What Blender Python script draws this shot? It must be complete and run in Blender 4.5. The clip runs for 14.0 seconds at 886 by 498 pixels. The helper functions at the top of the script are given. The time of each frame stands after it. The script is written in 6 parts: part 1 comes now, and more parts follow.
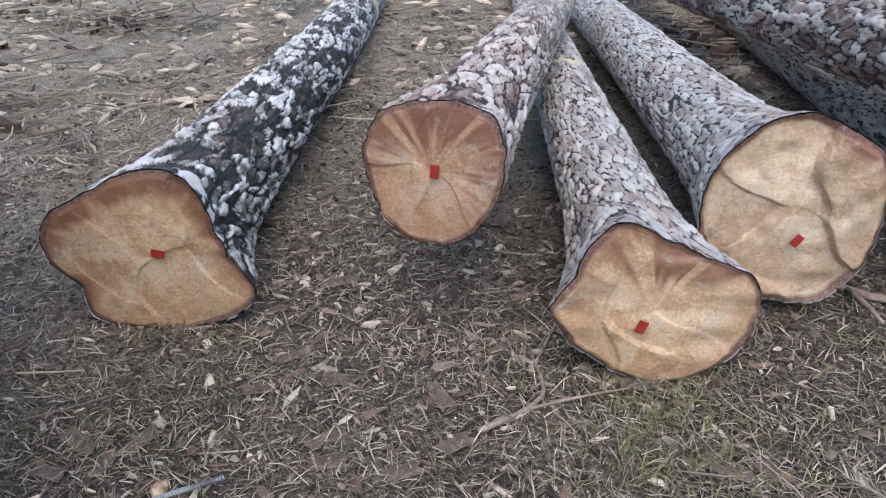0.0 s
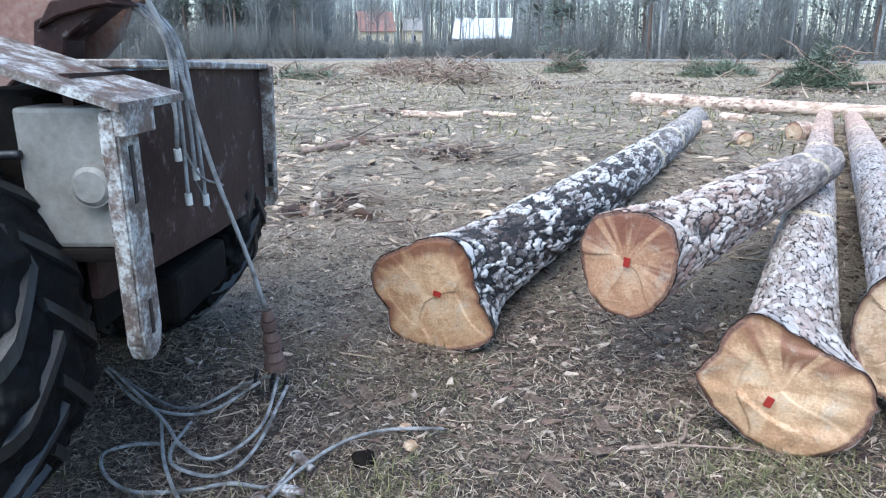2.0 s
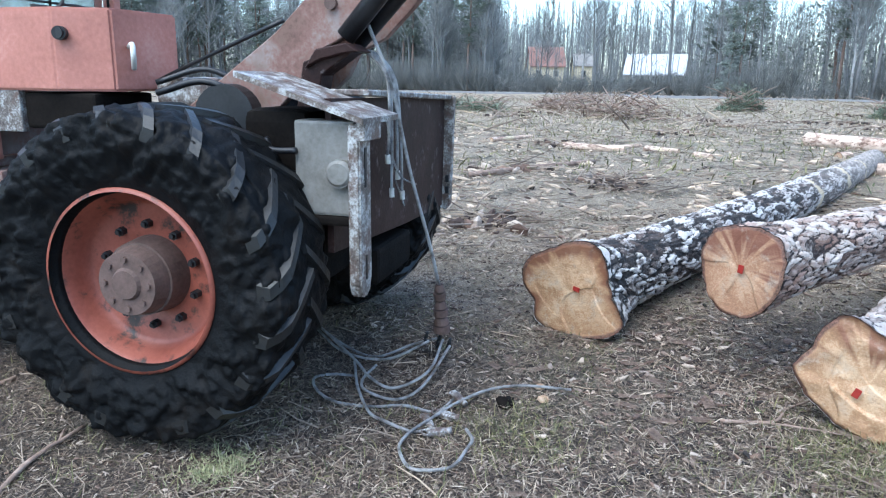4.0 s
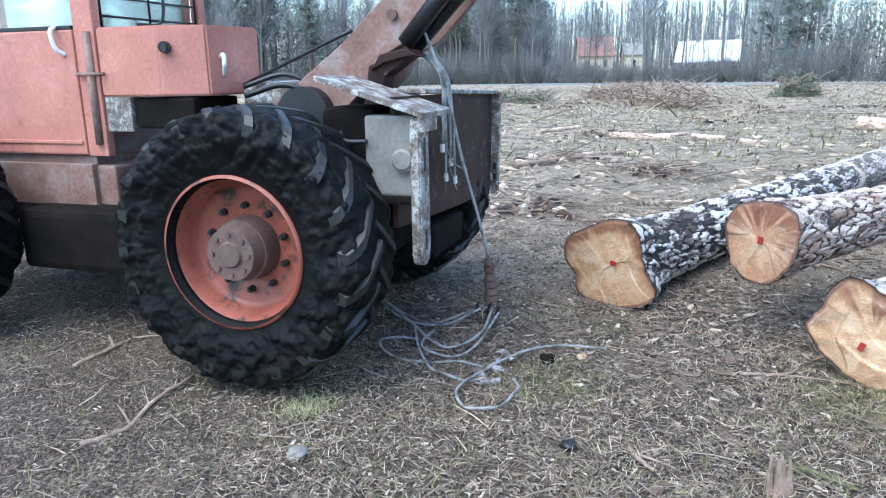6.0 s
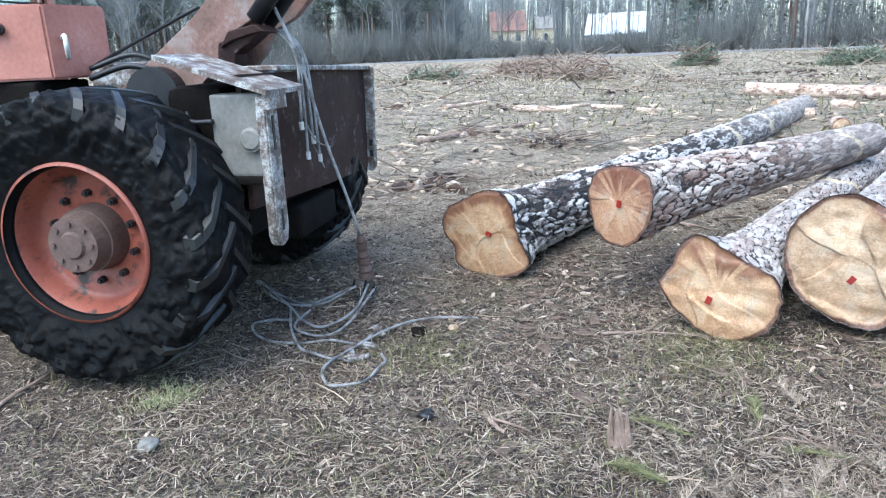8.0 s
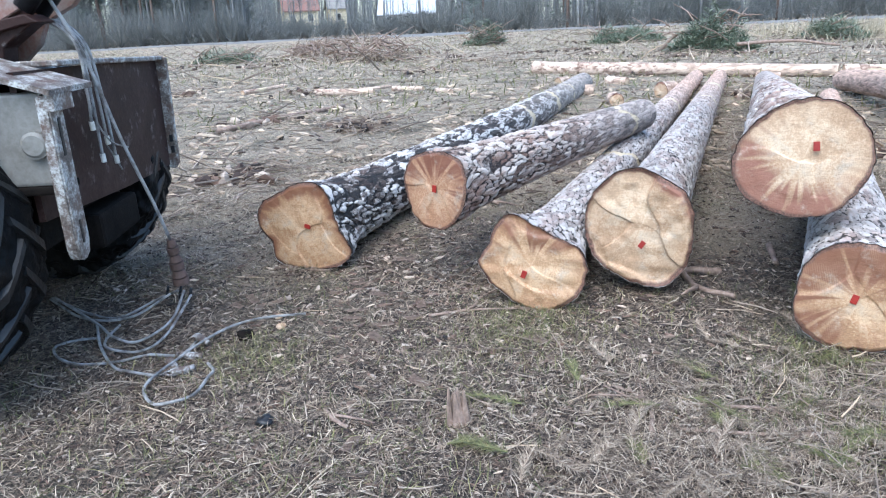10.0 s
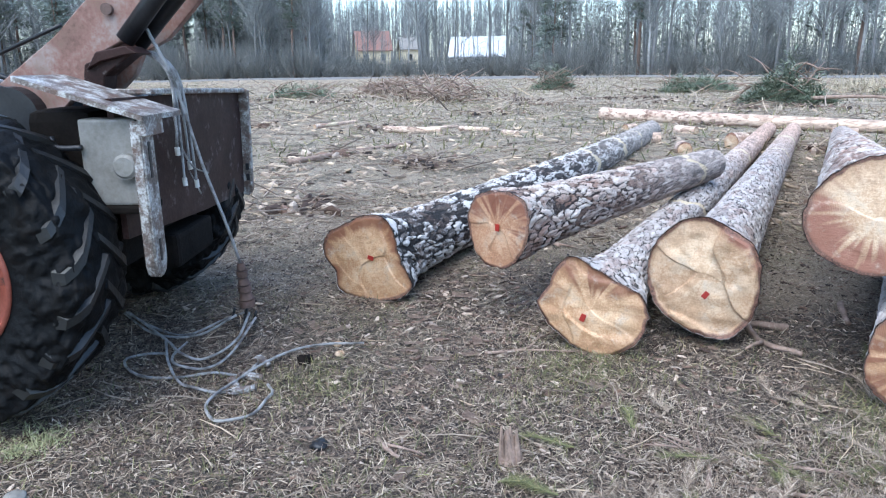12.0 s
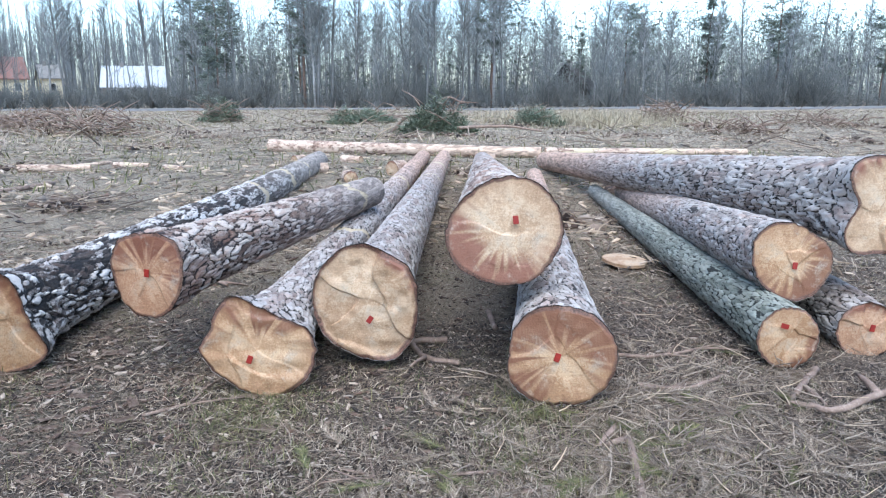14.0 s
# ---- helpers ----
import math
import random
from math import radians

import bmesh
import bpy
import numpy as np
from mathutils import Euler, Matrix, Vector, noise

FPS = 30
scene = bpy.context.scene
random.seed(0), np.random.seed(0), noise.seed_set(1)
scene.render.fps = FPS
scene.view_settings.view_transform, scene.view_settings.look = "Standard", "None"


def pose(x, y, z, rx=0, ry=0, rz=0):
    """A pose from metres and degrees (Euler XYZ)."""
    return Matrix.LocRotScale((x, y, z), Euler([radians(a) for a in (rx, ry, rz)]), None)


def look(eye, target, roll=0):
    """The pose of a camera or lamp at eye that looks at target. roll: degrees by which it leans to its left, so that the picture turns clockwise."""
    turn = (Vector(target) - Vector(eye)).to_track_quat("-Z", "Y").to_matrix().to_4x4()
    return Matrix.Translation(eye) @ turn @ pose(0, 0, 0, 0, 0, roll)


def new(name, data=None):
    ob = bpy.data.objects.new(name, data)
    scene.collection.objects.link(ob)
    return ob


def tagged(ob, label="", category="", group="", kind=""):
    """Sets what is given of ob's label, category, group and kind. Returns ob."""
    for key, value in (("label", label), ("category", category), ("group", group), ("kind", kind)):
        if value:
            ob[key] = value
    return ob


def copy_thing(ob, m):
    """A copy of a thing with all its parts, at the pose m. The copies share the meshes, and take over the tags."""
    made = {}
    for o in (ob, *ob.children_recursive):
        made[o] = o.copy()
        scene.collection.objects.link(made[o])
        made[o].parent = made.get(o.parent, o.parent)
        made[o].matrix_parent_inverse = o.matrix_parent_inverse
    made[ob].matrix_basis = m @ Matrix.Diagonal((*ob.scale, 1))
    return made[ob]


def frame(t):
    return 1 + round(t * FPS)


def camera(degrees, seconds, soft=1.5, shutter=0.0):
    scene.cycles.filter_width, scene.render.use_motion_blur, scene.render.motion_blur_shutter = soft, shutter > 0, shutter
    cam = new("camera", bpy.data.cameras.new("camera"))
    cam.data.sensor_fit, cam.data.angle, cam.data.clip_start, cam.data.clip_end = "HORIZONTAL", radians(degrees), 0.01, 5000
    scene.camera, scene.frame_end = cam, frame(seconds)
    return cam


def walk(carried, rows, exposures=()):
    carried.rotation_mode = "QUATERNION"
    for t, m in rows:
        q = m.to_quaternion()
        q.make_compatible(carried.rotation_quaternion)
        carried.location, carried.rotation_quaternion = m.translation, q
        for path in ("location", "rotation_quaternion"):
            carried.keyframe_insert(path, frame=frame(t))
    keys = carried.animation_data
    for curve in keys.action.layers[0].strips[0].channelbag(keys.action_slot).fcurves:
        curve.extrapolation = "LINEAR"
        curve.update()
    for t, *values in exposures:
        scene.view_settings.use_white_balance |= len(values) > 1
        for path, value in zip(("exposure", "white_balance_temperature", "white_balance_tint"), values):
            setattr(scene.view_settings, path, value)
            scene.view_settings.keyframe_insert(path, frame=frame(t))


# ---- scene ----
cam = camera(64.1, 14.0, 1.15)
PATH = [
    (0, (0.07, 0.11, 1.468), (-1.164, 1.382, 0.541), -1.0),
    (0.5, (0.365, -0.051, 1.468), (-0.933, 1.222, 0.636), 0.4),
    (1, (0.613, -0.149, 1.532), (-0.942, 0.889, 0.821), 0.0),
    (1.5, (0.883, -0.131, 1.53), (-0.838, 0.56, 0.782), -0.3),
    (2, (1.122, -0.237, 1.571), (-0.674, 0.45, 1.02), -0.2),
    (2.5, (1.36, -0.407, 1.62), (-0.495, 0.245, 1.254), 1.0),
    (3, (1.569, -0.342, 1.631), (-0.338, 0.063, 1.184), 0.0),
    (3.2, (1.648, -0.354, 1.61), (-0.281, -0.044, 1.184), 0.3),
    (5.3, (2.252, -0.514, 1.578), (0.34, -0.243, 1.056), 1.1),
    (5.5, (2.292, -0.509, 1.581), (0.398, -0.192, 1.022), 0.1),
    (5.8, (2.416, -0.506, 1.636), (0.478, -0.372, 1.161), -1.3),
    (6, (2.477, -0.503, 1.612), (0.54, -0.373, 1.13), -0.9),
    (6.5, (2.492, -0.373, 1.623), (0.553, -0.301, 1.137), -3.1),
    (7, (2.428, -0.136, 1.596), (0.497, -0.269, 1.092), 0.2),
    (7.5, (2.482, -0.092, 1.621), (0.541, -0.079, 1.14), -0.9),
    (8, (2.52, -0.158, 1.583), (0.625, 0.174, 1.038), -2.4),
    (8.5, (2.502, -0.221, 1.601), (0.706, 0.343, 0.924), -1.2),
    (8.7, (2.488, -0.227, 1.612), (0.727, 0.424, 0.924), -1.0),
    (10.8, (2.505, -0.214, 1.639), (0.794, 0.638, 1.048), -2.3),
    (11, (2.512, -0.218, 1.635), (0.784, 0.617, 1.074), -1.8),
    (11.5, (2.528, -0.249, 1.636), (0.755, 0.526, 1.132), -0.1),
    (12, (2.531, -0.256, 1.639), (0.724, 0.435, 1.133), -0.7),
    (12.5, (2.531, -0.249, 1.639), (0.75, 0.521, 1.155), -0.5),
    (13, (2.543, -0.189, 1.631), (0.834, 0.713, 1.112), -0.5),
    (13.5, (2.504, -0.106, 1.628), (1.083, 1.217, 1.148), 0.0),
    (14, (2.497, -0.066, 1.628), (1.158, 1.356, 1.201), -0.1),
]
walk(cam, [(t, look(eye, target, roll)) for t, eye, target, roll in PATH], [(0.0, 1.32, 6250, 6), (1.0, 1.38, 6200, 5), (2.0, 1.8, 5950, 3), (3.0, 1.72, 5850, 2), (5.5, 2.0, 5800, 1), (7.5, 2.0, 5900, 1), (8.5, 1.96, 6050, 2), (11.0, 1.78, 5900, 4), (12.5, 1.76, 5900, 4), (14.0, 1.56, 5950, 4)])

# ---- world, sun, exposure ----
world = bpy.data.worlds.new("overcast_sky")
scene.world = world
world.use_nodes = True
wn = world.node_tree
sky = wn.nodes.new("ShaderNodeTexSky")
sky.sky_type = "NISHITA"
sky.sun_disc = False
sky.sun_elevation = radians(60)
sky.sun_rotation = radians(139)
sky.air_density, sky.dust_density, sky.ozone_density = 1.0, 1.2, 2.0
wn.links.new(sky.outputs[0], wn.nodes["Background"].inputs[0])
wn.nodes["Background"].inputs[1].default_value = 0.15
sun = new("sun", bpy.data.lights.new("sun", "SUN"))
sun.data.energy, sun.data.angle, sun.data.color = 1.2, radians(60), (1.0, 0.97, 0.93)
sun.matrix_world = look((0, 0, 30), (-9.0, 10.5, 6), 0)


# ---- helpers for building ----
def part(name, bm, material, parent, label=""):
    me = bpy.data.meshes.new(name)
    bm.to_mesh(me)
    bm.free()
    me.materials.append(material)
    ob = new(name, me)
    ob.parent = parent
    if label:
        ob["label"] = label
    return ob


def thing(name, label, category, m=None, group="", kind=""):
    ob = new(name)
    ob.empty_display_size = 0.1
    if m is not None:
        ob.matrix_world = m
    return tagged(ob, label, category, group, kind)


def mesh_from(name, verts, faces, material, smooth=False):
    me = bpy.data.meshes.new(name)
    me.from_pydata(verts, [], faces)
    me.materials.append(material)
    if smooth:
        me.shade_smooth()
    return me


def add_box(bm, lo, hi, bevel=0.0, m=None):
    made = bmesh.ops.create_cube(bm, size=1)["verts"]
    s = [max(b - a, 1e-4) for a, b in zip(lo, hi)]
    c = [(a + b) / 2 for a, b in zip(lo, hi)]
    bmesh.ops.transform(bm, verts=made, matrix=Matrix.Translation(c) @ Matrix.Diagonal((*s, 1)))
    if bevel:
        edges = list({e for v in made for e in v.link_edges})
        made = list({v for f in bmesh.ops.bevel(bm, geom=edges, offset=bevel, segments=2, affect="EDGES", profile=0.6)["faces"] for v in f.verts} | {v for v in made if v.is_valid})
    if m is not None:
        bmesh.ops.transform(bm, verts=[v for v in made if v.is_valid], matrix=m)
    return made


def add_cyl(bm, a, b, r, r2=None, seg=16):
    a, b = Vector(a), Vector(b)
    d = b - a
    m = Matrix.Translation((a + b) / 2) @ d.to_track_quat("Z", "Y").to_matrix().to_4x4()
    bmesh.ops.create_cone(bm, cap_ends=True, segments=seg, radius1=r, radius2=r if r2 is None else r2, depth=d.length, matrix=m)


def add_prism(bm, outline, lo, hi, place):
    """An outline in two coordinates, pulled from lo to hi; place(p, h) gives the point."""
    a = [bm.verts.new(place(p, lo)) for p in outline]
    b = [bm.verts.new(place(p, hi)) for p in outline]
    n = len(outline)
    bm.faces.new(a)
    bm.faces.new(b[::-1])
    for i in range(n):
        bm.faces.new((a[i], b[i], b[(i + 1) % n], a[(i + 1) % n]))
    bmesh.ops.recalc_face_normals(bm, faces=bm.faces)


def glide(points, n=8):
    """A smooth line through control points."""
    p = [Vector(q) for q in points]
    p = [2 * p[0] - p[1]] + p + [2 * p[-1] - p[-2]]
    out = []
    for i in range(1, len(p) - 2):
        for k in range(n):
            t = k / n
            a, b, c, d = p[i - 1:i + 3]
            out.append(0.5 * (2 * b + (c - a) * t + (2 * a - 5 * b + 4 * c - d) * t * t + (3 * b - a - 3 * c + d) * t ** 3))
    return out + [p[-2]]


def tube_data(points, radii, sides, verts, faces, caps=True):
    """Adds a tapered tube along points to lists of vertices and faces."""
    base = len(verts)
    n = len(points)
    side = None
    for i, p in enumerate(points):
        d = (points[min(i + 1, n - 1)] - points[max(i - 1, 0)]).normalized()
        if side is None:
            side = d.orthogonal().normalized()
        side = (side - d * side.dot(d)).normalized()
        up = d.cross(side)
        r = radii[i] if isinstance(radii, (list, tuple)) else radii
        for k in range(sides):
            a = 2 * math.pi * k / sides
            verts.append(p + (side * math.cos(a) + up * math.sin(a)) * r)
    for i in range(n - 1):
        for k in range(sides):
            a, b = base + i * sides + k, base + i * sides + (k + 1) % sides
            faces.append((a, b, b + sides, a + sides))
    if caps:
        faces.append(tuple(base + k for k in range(sides))[::-1])
        faces.append(tuple(base + (n - 1) * sides + k for k in range(sides)))


def add_tube(bm, points, radii, sides=8):
    verts, faces = [], []
    tube_data(points, radii, sides, verts, faces)
    vs = [bm.verts.new(v) for v in verts]
    for f in faces:
        bm.faces.new([vs[i] for i in f])
    for f in bm.faces:
        f.smooth = True


def smooth_noise(x, y, seed=0):
    """Value noise on arrays."""
    xi, yi = np.floor(x).astype(int), np.floor(y).astype(int)
    u, v = x - xi, y - yi
    u, v = u * u * (3 - 2 * u), v * v * (3 - 2 * v)

    def rnd(a, b):
        h = np.sin(a * 127.1 + b * 311.7 + seed * 74.7) * 43758.5453
        return h - np.floor(h)
    return (rnd(xi, yi) * (1 - u) + rnd(xi + 1, yi) * u) * (1 - v) + (rnd(xi, yi + 1) * (1 - u) + rnd(xi + 1, yi + 1) * u) * v


def ground_z(x, y):
    x, y = np.asarray(x, float), np.asarray(y, float)
    far = np.clip(np.hypot(x + 1, y - 1) / 30, 0, 1)
    z = (smooth_noise(x * 0.7, y * 0.7, 1) - 0.5) * 0.05 + (smooth_noise(x * 2.6, y * 2.6, 2) - 0.5) * 0.035
    z += (smooth_noise(x * 9, y * 9, 3) - 0.5) * 0.026 + (smooth_noise(x * 21, y * 21, 4) - 0.5) * 0.012
    z += (smooth_noise(x * 0.12, y * 0.12, 5) - 0.5) * 0.35 * far
    return z - 0.01


# ---- materials ----
def material(name, rough=0.8, metal=0.0):
    mat = bpy.data.materials.new(name)
    mat.use_nodes = True
    nt = mat.node_tree
    bsdf = nt.nodes["Principled BSDF"]
    bsdf.inputs["Roughness"].default_value = rough
    bsdf.inputs["Metallic"].default_value = metal
    return mat, nt, bsdf


def node(nt, kind, **values):
    n = nt.nodes.new(kind)
    for key, value in values.items():
        n.inputs[key].default_value = value
    return n


def ramp(nt, source, stops):
    r = nt.nodes.new("ShaderNodeValToRGB")
    e = r.color_ramp.elements
    while len(e) < len(stops):
        e.new(0.5)
    for item, (at, colour) in zip(e, stops):
        item.position, item.color = at, (*colour, 1)
    nt.links.new(source, r.inputs[0])
    return r.outputs[0]


def coords(nt, scale=(1, 1, 1), space="Object"):
    c = nt.nodes.new("ShaderNodeTexCoord")
    m = nt.nodes.new("ShaderNodeMapping")
    m.inputs["Scale"].default_value = scale
    nt.links.new(c.outputs[space], m.inputs[0])
    return m.outputs[0]


def noise_of(nt, at, scale, detail=4, rough=0.6):
    n = node(nt, "ShaderNodeTexNoise", Scale=scale, Detail=detail, Roughness=rough)
    nt.links.new(at, n.inputs["Vector"])
    return n.outputs["Fac"]


def mix(nt, fac, a, b, blend="MIX"):
    m = nt.nodes.new("ShaderNodeMix")
    m.data_type, m.blend_type = "RGBA", blend
    for socket, value in ((m.inputs["Factor"], fac), (m.inputs["A"], a), (m.inputs["B"], b)):
        if hasattr(value, "is_output"):
            nt.links.new(value, socket)
        elif isinstance(value, (int, float)):
            socket.default_value = value
        else:
            socket.default_value = (*value, 1)
    return m.outputs["Result"]


def bump(nt, bsdf, height, strength, distance=0.01):
    b = node(nt, "ShaderNodeBump", Strength=strength, Distance=distance)
    nt.links.new(height, b.inputs["Height"])
    nt.links.new(b.outputs[0], bsdf.inputs["Normal"])


def rough_surface(name, stops, scale=8, fine=60, rough=0.8, metal=0.0, relief=0.4, dirt=None, dirt_at=(0.52, 0.68), dirt_scale=3, space="Object", spec=0.5):
    """Colour in two scales of noise, with relief, and dirt or rust in patches."""
    mat, nt, bsdf = material(name, rough, metal)
    bsdf.inputs["Specular IOR Level"].default_value = spec
    at = coords(nt, space=space)
    big, small = noise_of(nt, at, scale, 5), noise_of(nt, at, fine, 3)
    both = mix(nt, 0.35, big, small)
    colour = ramp(nt, both, stops)
    if dirt:
        patch = ramp(nt, noise_of(nt, at, dirt_scale, 6, 0.7), [(dirt_at[0], (0, 0, 0)), (dirt_at[1], (1, 1, 1))])
        colour = mix(nt, patch, colour, dirt)
        if metal:
            nt.links.new(ramp(nt, patch, [(0, (metal,) * 3), (1, (0, 0, 0))]), bsdf.inputs["Metallic"])
    nt.links.new(colour, bsdf.inputs["Base Color"])
    bump(nt, bsdf, both, relief, 0.01)
    return mat


def random_tint(name, stops, rough=0.8, per="island"):
    """Each loose piece of a mesh, or each object, takes a colour of its own."""
    mat, nt, bsdf = material(name, rough)
    if per == "island":
        src = nt.nodes.new("ShaderNodeNewGeometry").outputs["Random Per Island"]
    else:
        src = nt.nodes.new("ShaderNodeObjectInfo").outputs["Random"]
    at = coords(nt)
    colour = mix(nt, 0.35, ramp(nt, src, stops), ramp(nt, noise_of(nt, at, 40), [(0.3, (0.05, 0.04, 0.03)), (0.7, (0.5, 0.45, 0.38))]), "OVERLAY")
    nt.links.new(colour, bsdf.inputs["Base Color"])
    return mat


def ground_material():
    mat, nt, bsdf = material("forest_ground", 0.95)
    at = coords(nt)
    mid = noise_of(nt, at, 2.2, 6, 0.65)
    fine = noise_of(nt, at, 55, 6, 0.8)
    speck = noise_of(nt, at, 140, 3, 0.7)
    soil = ramp(nt, mix(nt, 0.72, mid, fine), [(0.42, (0.013, 0.009, 0.007)), (0.49, (0.06, 0.041, 0.03)), (0.555, (0.2, 0.148, 0.108)), (0.64, (0.44, 0.36, 0.285))])
    green = ramp(nt, mix(nt, 0.5, fine, speck), [(0.38, (0.035, 0.038, 0.022)), (0.62, (0.27, 0.27, 0.17))])
    patch = ramp(nt, noise_of(nt, at, 0.55, 5, 0.65), [(0.52, (0, 0, 0)), (0.7, (0.6, 0.6, 0.6))])
    colour = mix(nt, patch, soil, green)
    a = nt.nodes.new("ShaderNodeAttribute")
    a.attribute_name = "field"
    meadow = ramp(nt, mix(nt, 0.45, fine, speck), [(0.38, (0.085, 0.066, 0.048)), (0.48, (0.25, 0.2, 0.14)), (0.6, (0.5, 0.41, 0.3))])
    meadow = mix(nt, patch, meadow, ramp(nt, fine, [(0.38, (0.075, 0.075, 0.04)), (0.6, (0.34, 0.325, 0.19))]))
    colour = mix(nt, a.outputs["Fac"], colour, meadow)
    # Darker brown ground within the skidder's footprint.
    footprint = nt.nodes.new("ShaderNodeAttribute")
    footprint.attribute_name = "skidder_footprint"
    colour = mix(nt, footprint.outputs["Fac"], colour, ramp(nt, fine, [(0.4, (0.016, 0.011, 0.008)), (0.6, (0.12, 0.08, 0.056))]))
    pale = ramp(nt, speck, [(0.56, (0, 0, 0)), (0.68, (0.55, 0.55, 0.55))])
    colour = mix(nt, pale, colour, (0.42, 0.34, 0.26))
    damp = ramp(nt, noise_of(nt, at, 1.1, 7, 0.72), [(0.5, (0, 0, 0)), (0.6, (0.75, 0.75, 0.75))])
    colour = mix(nt, damp, colour, ramp(nt, fine, [(0.42, (0.012, 0.009, 0.007)), (0.6, (0.11, 0.075, 0.055))]))
    nt.links.new(colour, bsdf.inputs["Base Color"])
    bump(nt, bsdf, mix(nt, 0.5, fine, speck), 1.0, 0.05)
    return mat


def bark_material(name, dark, mid, light, upper, pale_band=(0.68, 0.55, 0.37), crack_wide=0.34, steps=(0.3, 0.42, 0.54, 0.7), rusty=0.45):
    """Flaky plates with cracks between them; finer, redder bark up the stem; shaved rings where branches were cut."""
    mat, nt, bsdf = material(name, 0.85)

    def attr(key, out="Fac"):
        a = nt.nodes.new("ShaderNodeAttribute")
        a.attribute_name = key
        return a.outputs[out]
    at = coords(nt)
    uv = attr("bark_uv", "Vector")
    grain = noise_of(nt, uv, 5.0, 6, 0.75)
    broad = noise_of(nt, uv, 0.35, 4, 0.6)
    fine = noise_of(nt, at, 90, 5, 0.75)
    jag = noise_of(nt, at, 38, 5, 0.7)
    ragged = nt.nodes.new("ShaderNodeMath")
    ragged.operation = "MULTIPLY_ADD"
    nt.links.new(mix(nt, 0.6, grain, jag), ragged.inputs[0])
    ragged.inputs[1].default_value = 0.8
    nt.links.new(attr("crack"), ragged.inputs[2])
    ragged_low = nt.nodes.new("ShaderNodeMath")
    ragged_low.operation = "SUBTRACT"
    nt.links.new(ragged.outputs[0], ragged_low.inputs[0])
    ragged_low.inputs[1].default_value = 0.4
    crack = ramp(nt, ragged_low.outputs[0], [(crack_wide * 0.6, (0, 0, 0)), (crack_wide * 1.25, (1, 1, 1))])
    tone = mix(nt, 0.55, attr("plate"), mix(nt, 0.65, grain, mix(nt, 0.5, jag, fine)))
    bw = nt.nodes.new("ShaderNodeRGBToBW")
    nt.links.new(tone, bw.inputs[0])
    colour = ramp(nt, bw.outputs[0], [(steps[0], dark), (steps[1], mid), (steps[2], light), (steps[3], tuple(min(1, c * 1.3) for c in light))])
    rust = ramp(nt, broad, [(0.5, (0, 0, 0)), (0.64, (rusty, rusty, rusty))])
    colour = mix(nt, rust, colour, ramp(nt, bw.outputs[0], [(0.3, (0.1, 0.04, 0.026)), (0.7, (0.4, 0.21, 0.14))]))
    up = ramp(nt, bw.outputs[0], [(0.3, tuple(c * 0.4 for c in upper)), (0.5, upper), (0.7, tuple(min(1, c * 1.4) for c in upper))])
    along = ramp(nt, mix(nt, 0.25, attr("along"), grain), [(0.4, (0, 0, 0)), (0.72, (1, 1, 1))])
    deep = tuple(c * 0.55 for c in dark)
    shade = mix(nt, crack, deep, colour)
    up = mix(nt, mix(nt, 0.55, crack, (1, 1, 1)), tuple(c * 0.35 for c in upper), up)
    colour = mix(nt, along, shade, up)
    band = ramp(nt, mix(nt, 0.4, attr("band"), mix(nt, 0.5, jag, fine)), [(0.46, (0, 0, 0)), (0.58, (1, 1, 1))])
    colour = mix(nt, band, colour, mix(nt, fine, tuple(c * 0.6 for c in pale_band), pale_band))
    nt.links.new(colour, bsdf.inputs["Base Color"])
    bump(nt, bsdf, mix(nt, 0.45, crack, mix(nt, 0.5, jag, fine)), 1.0, 0.012)
    return mat


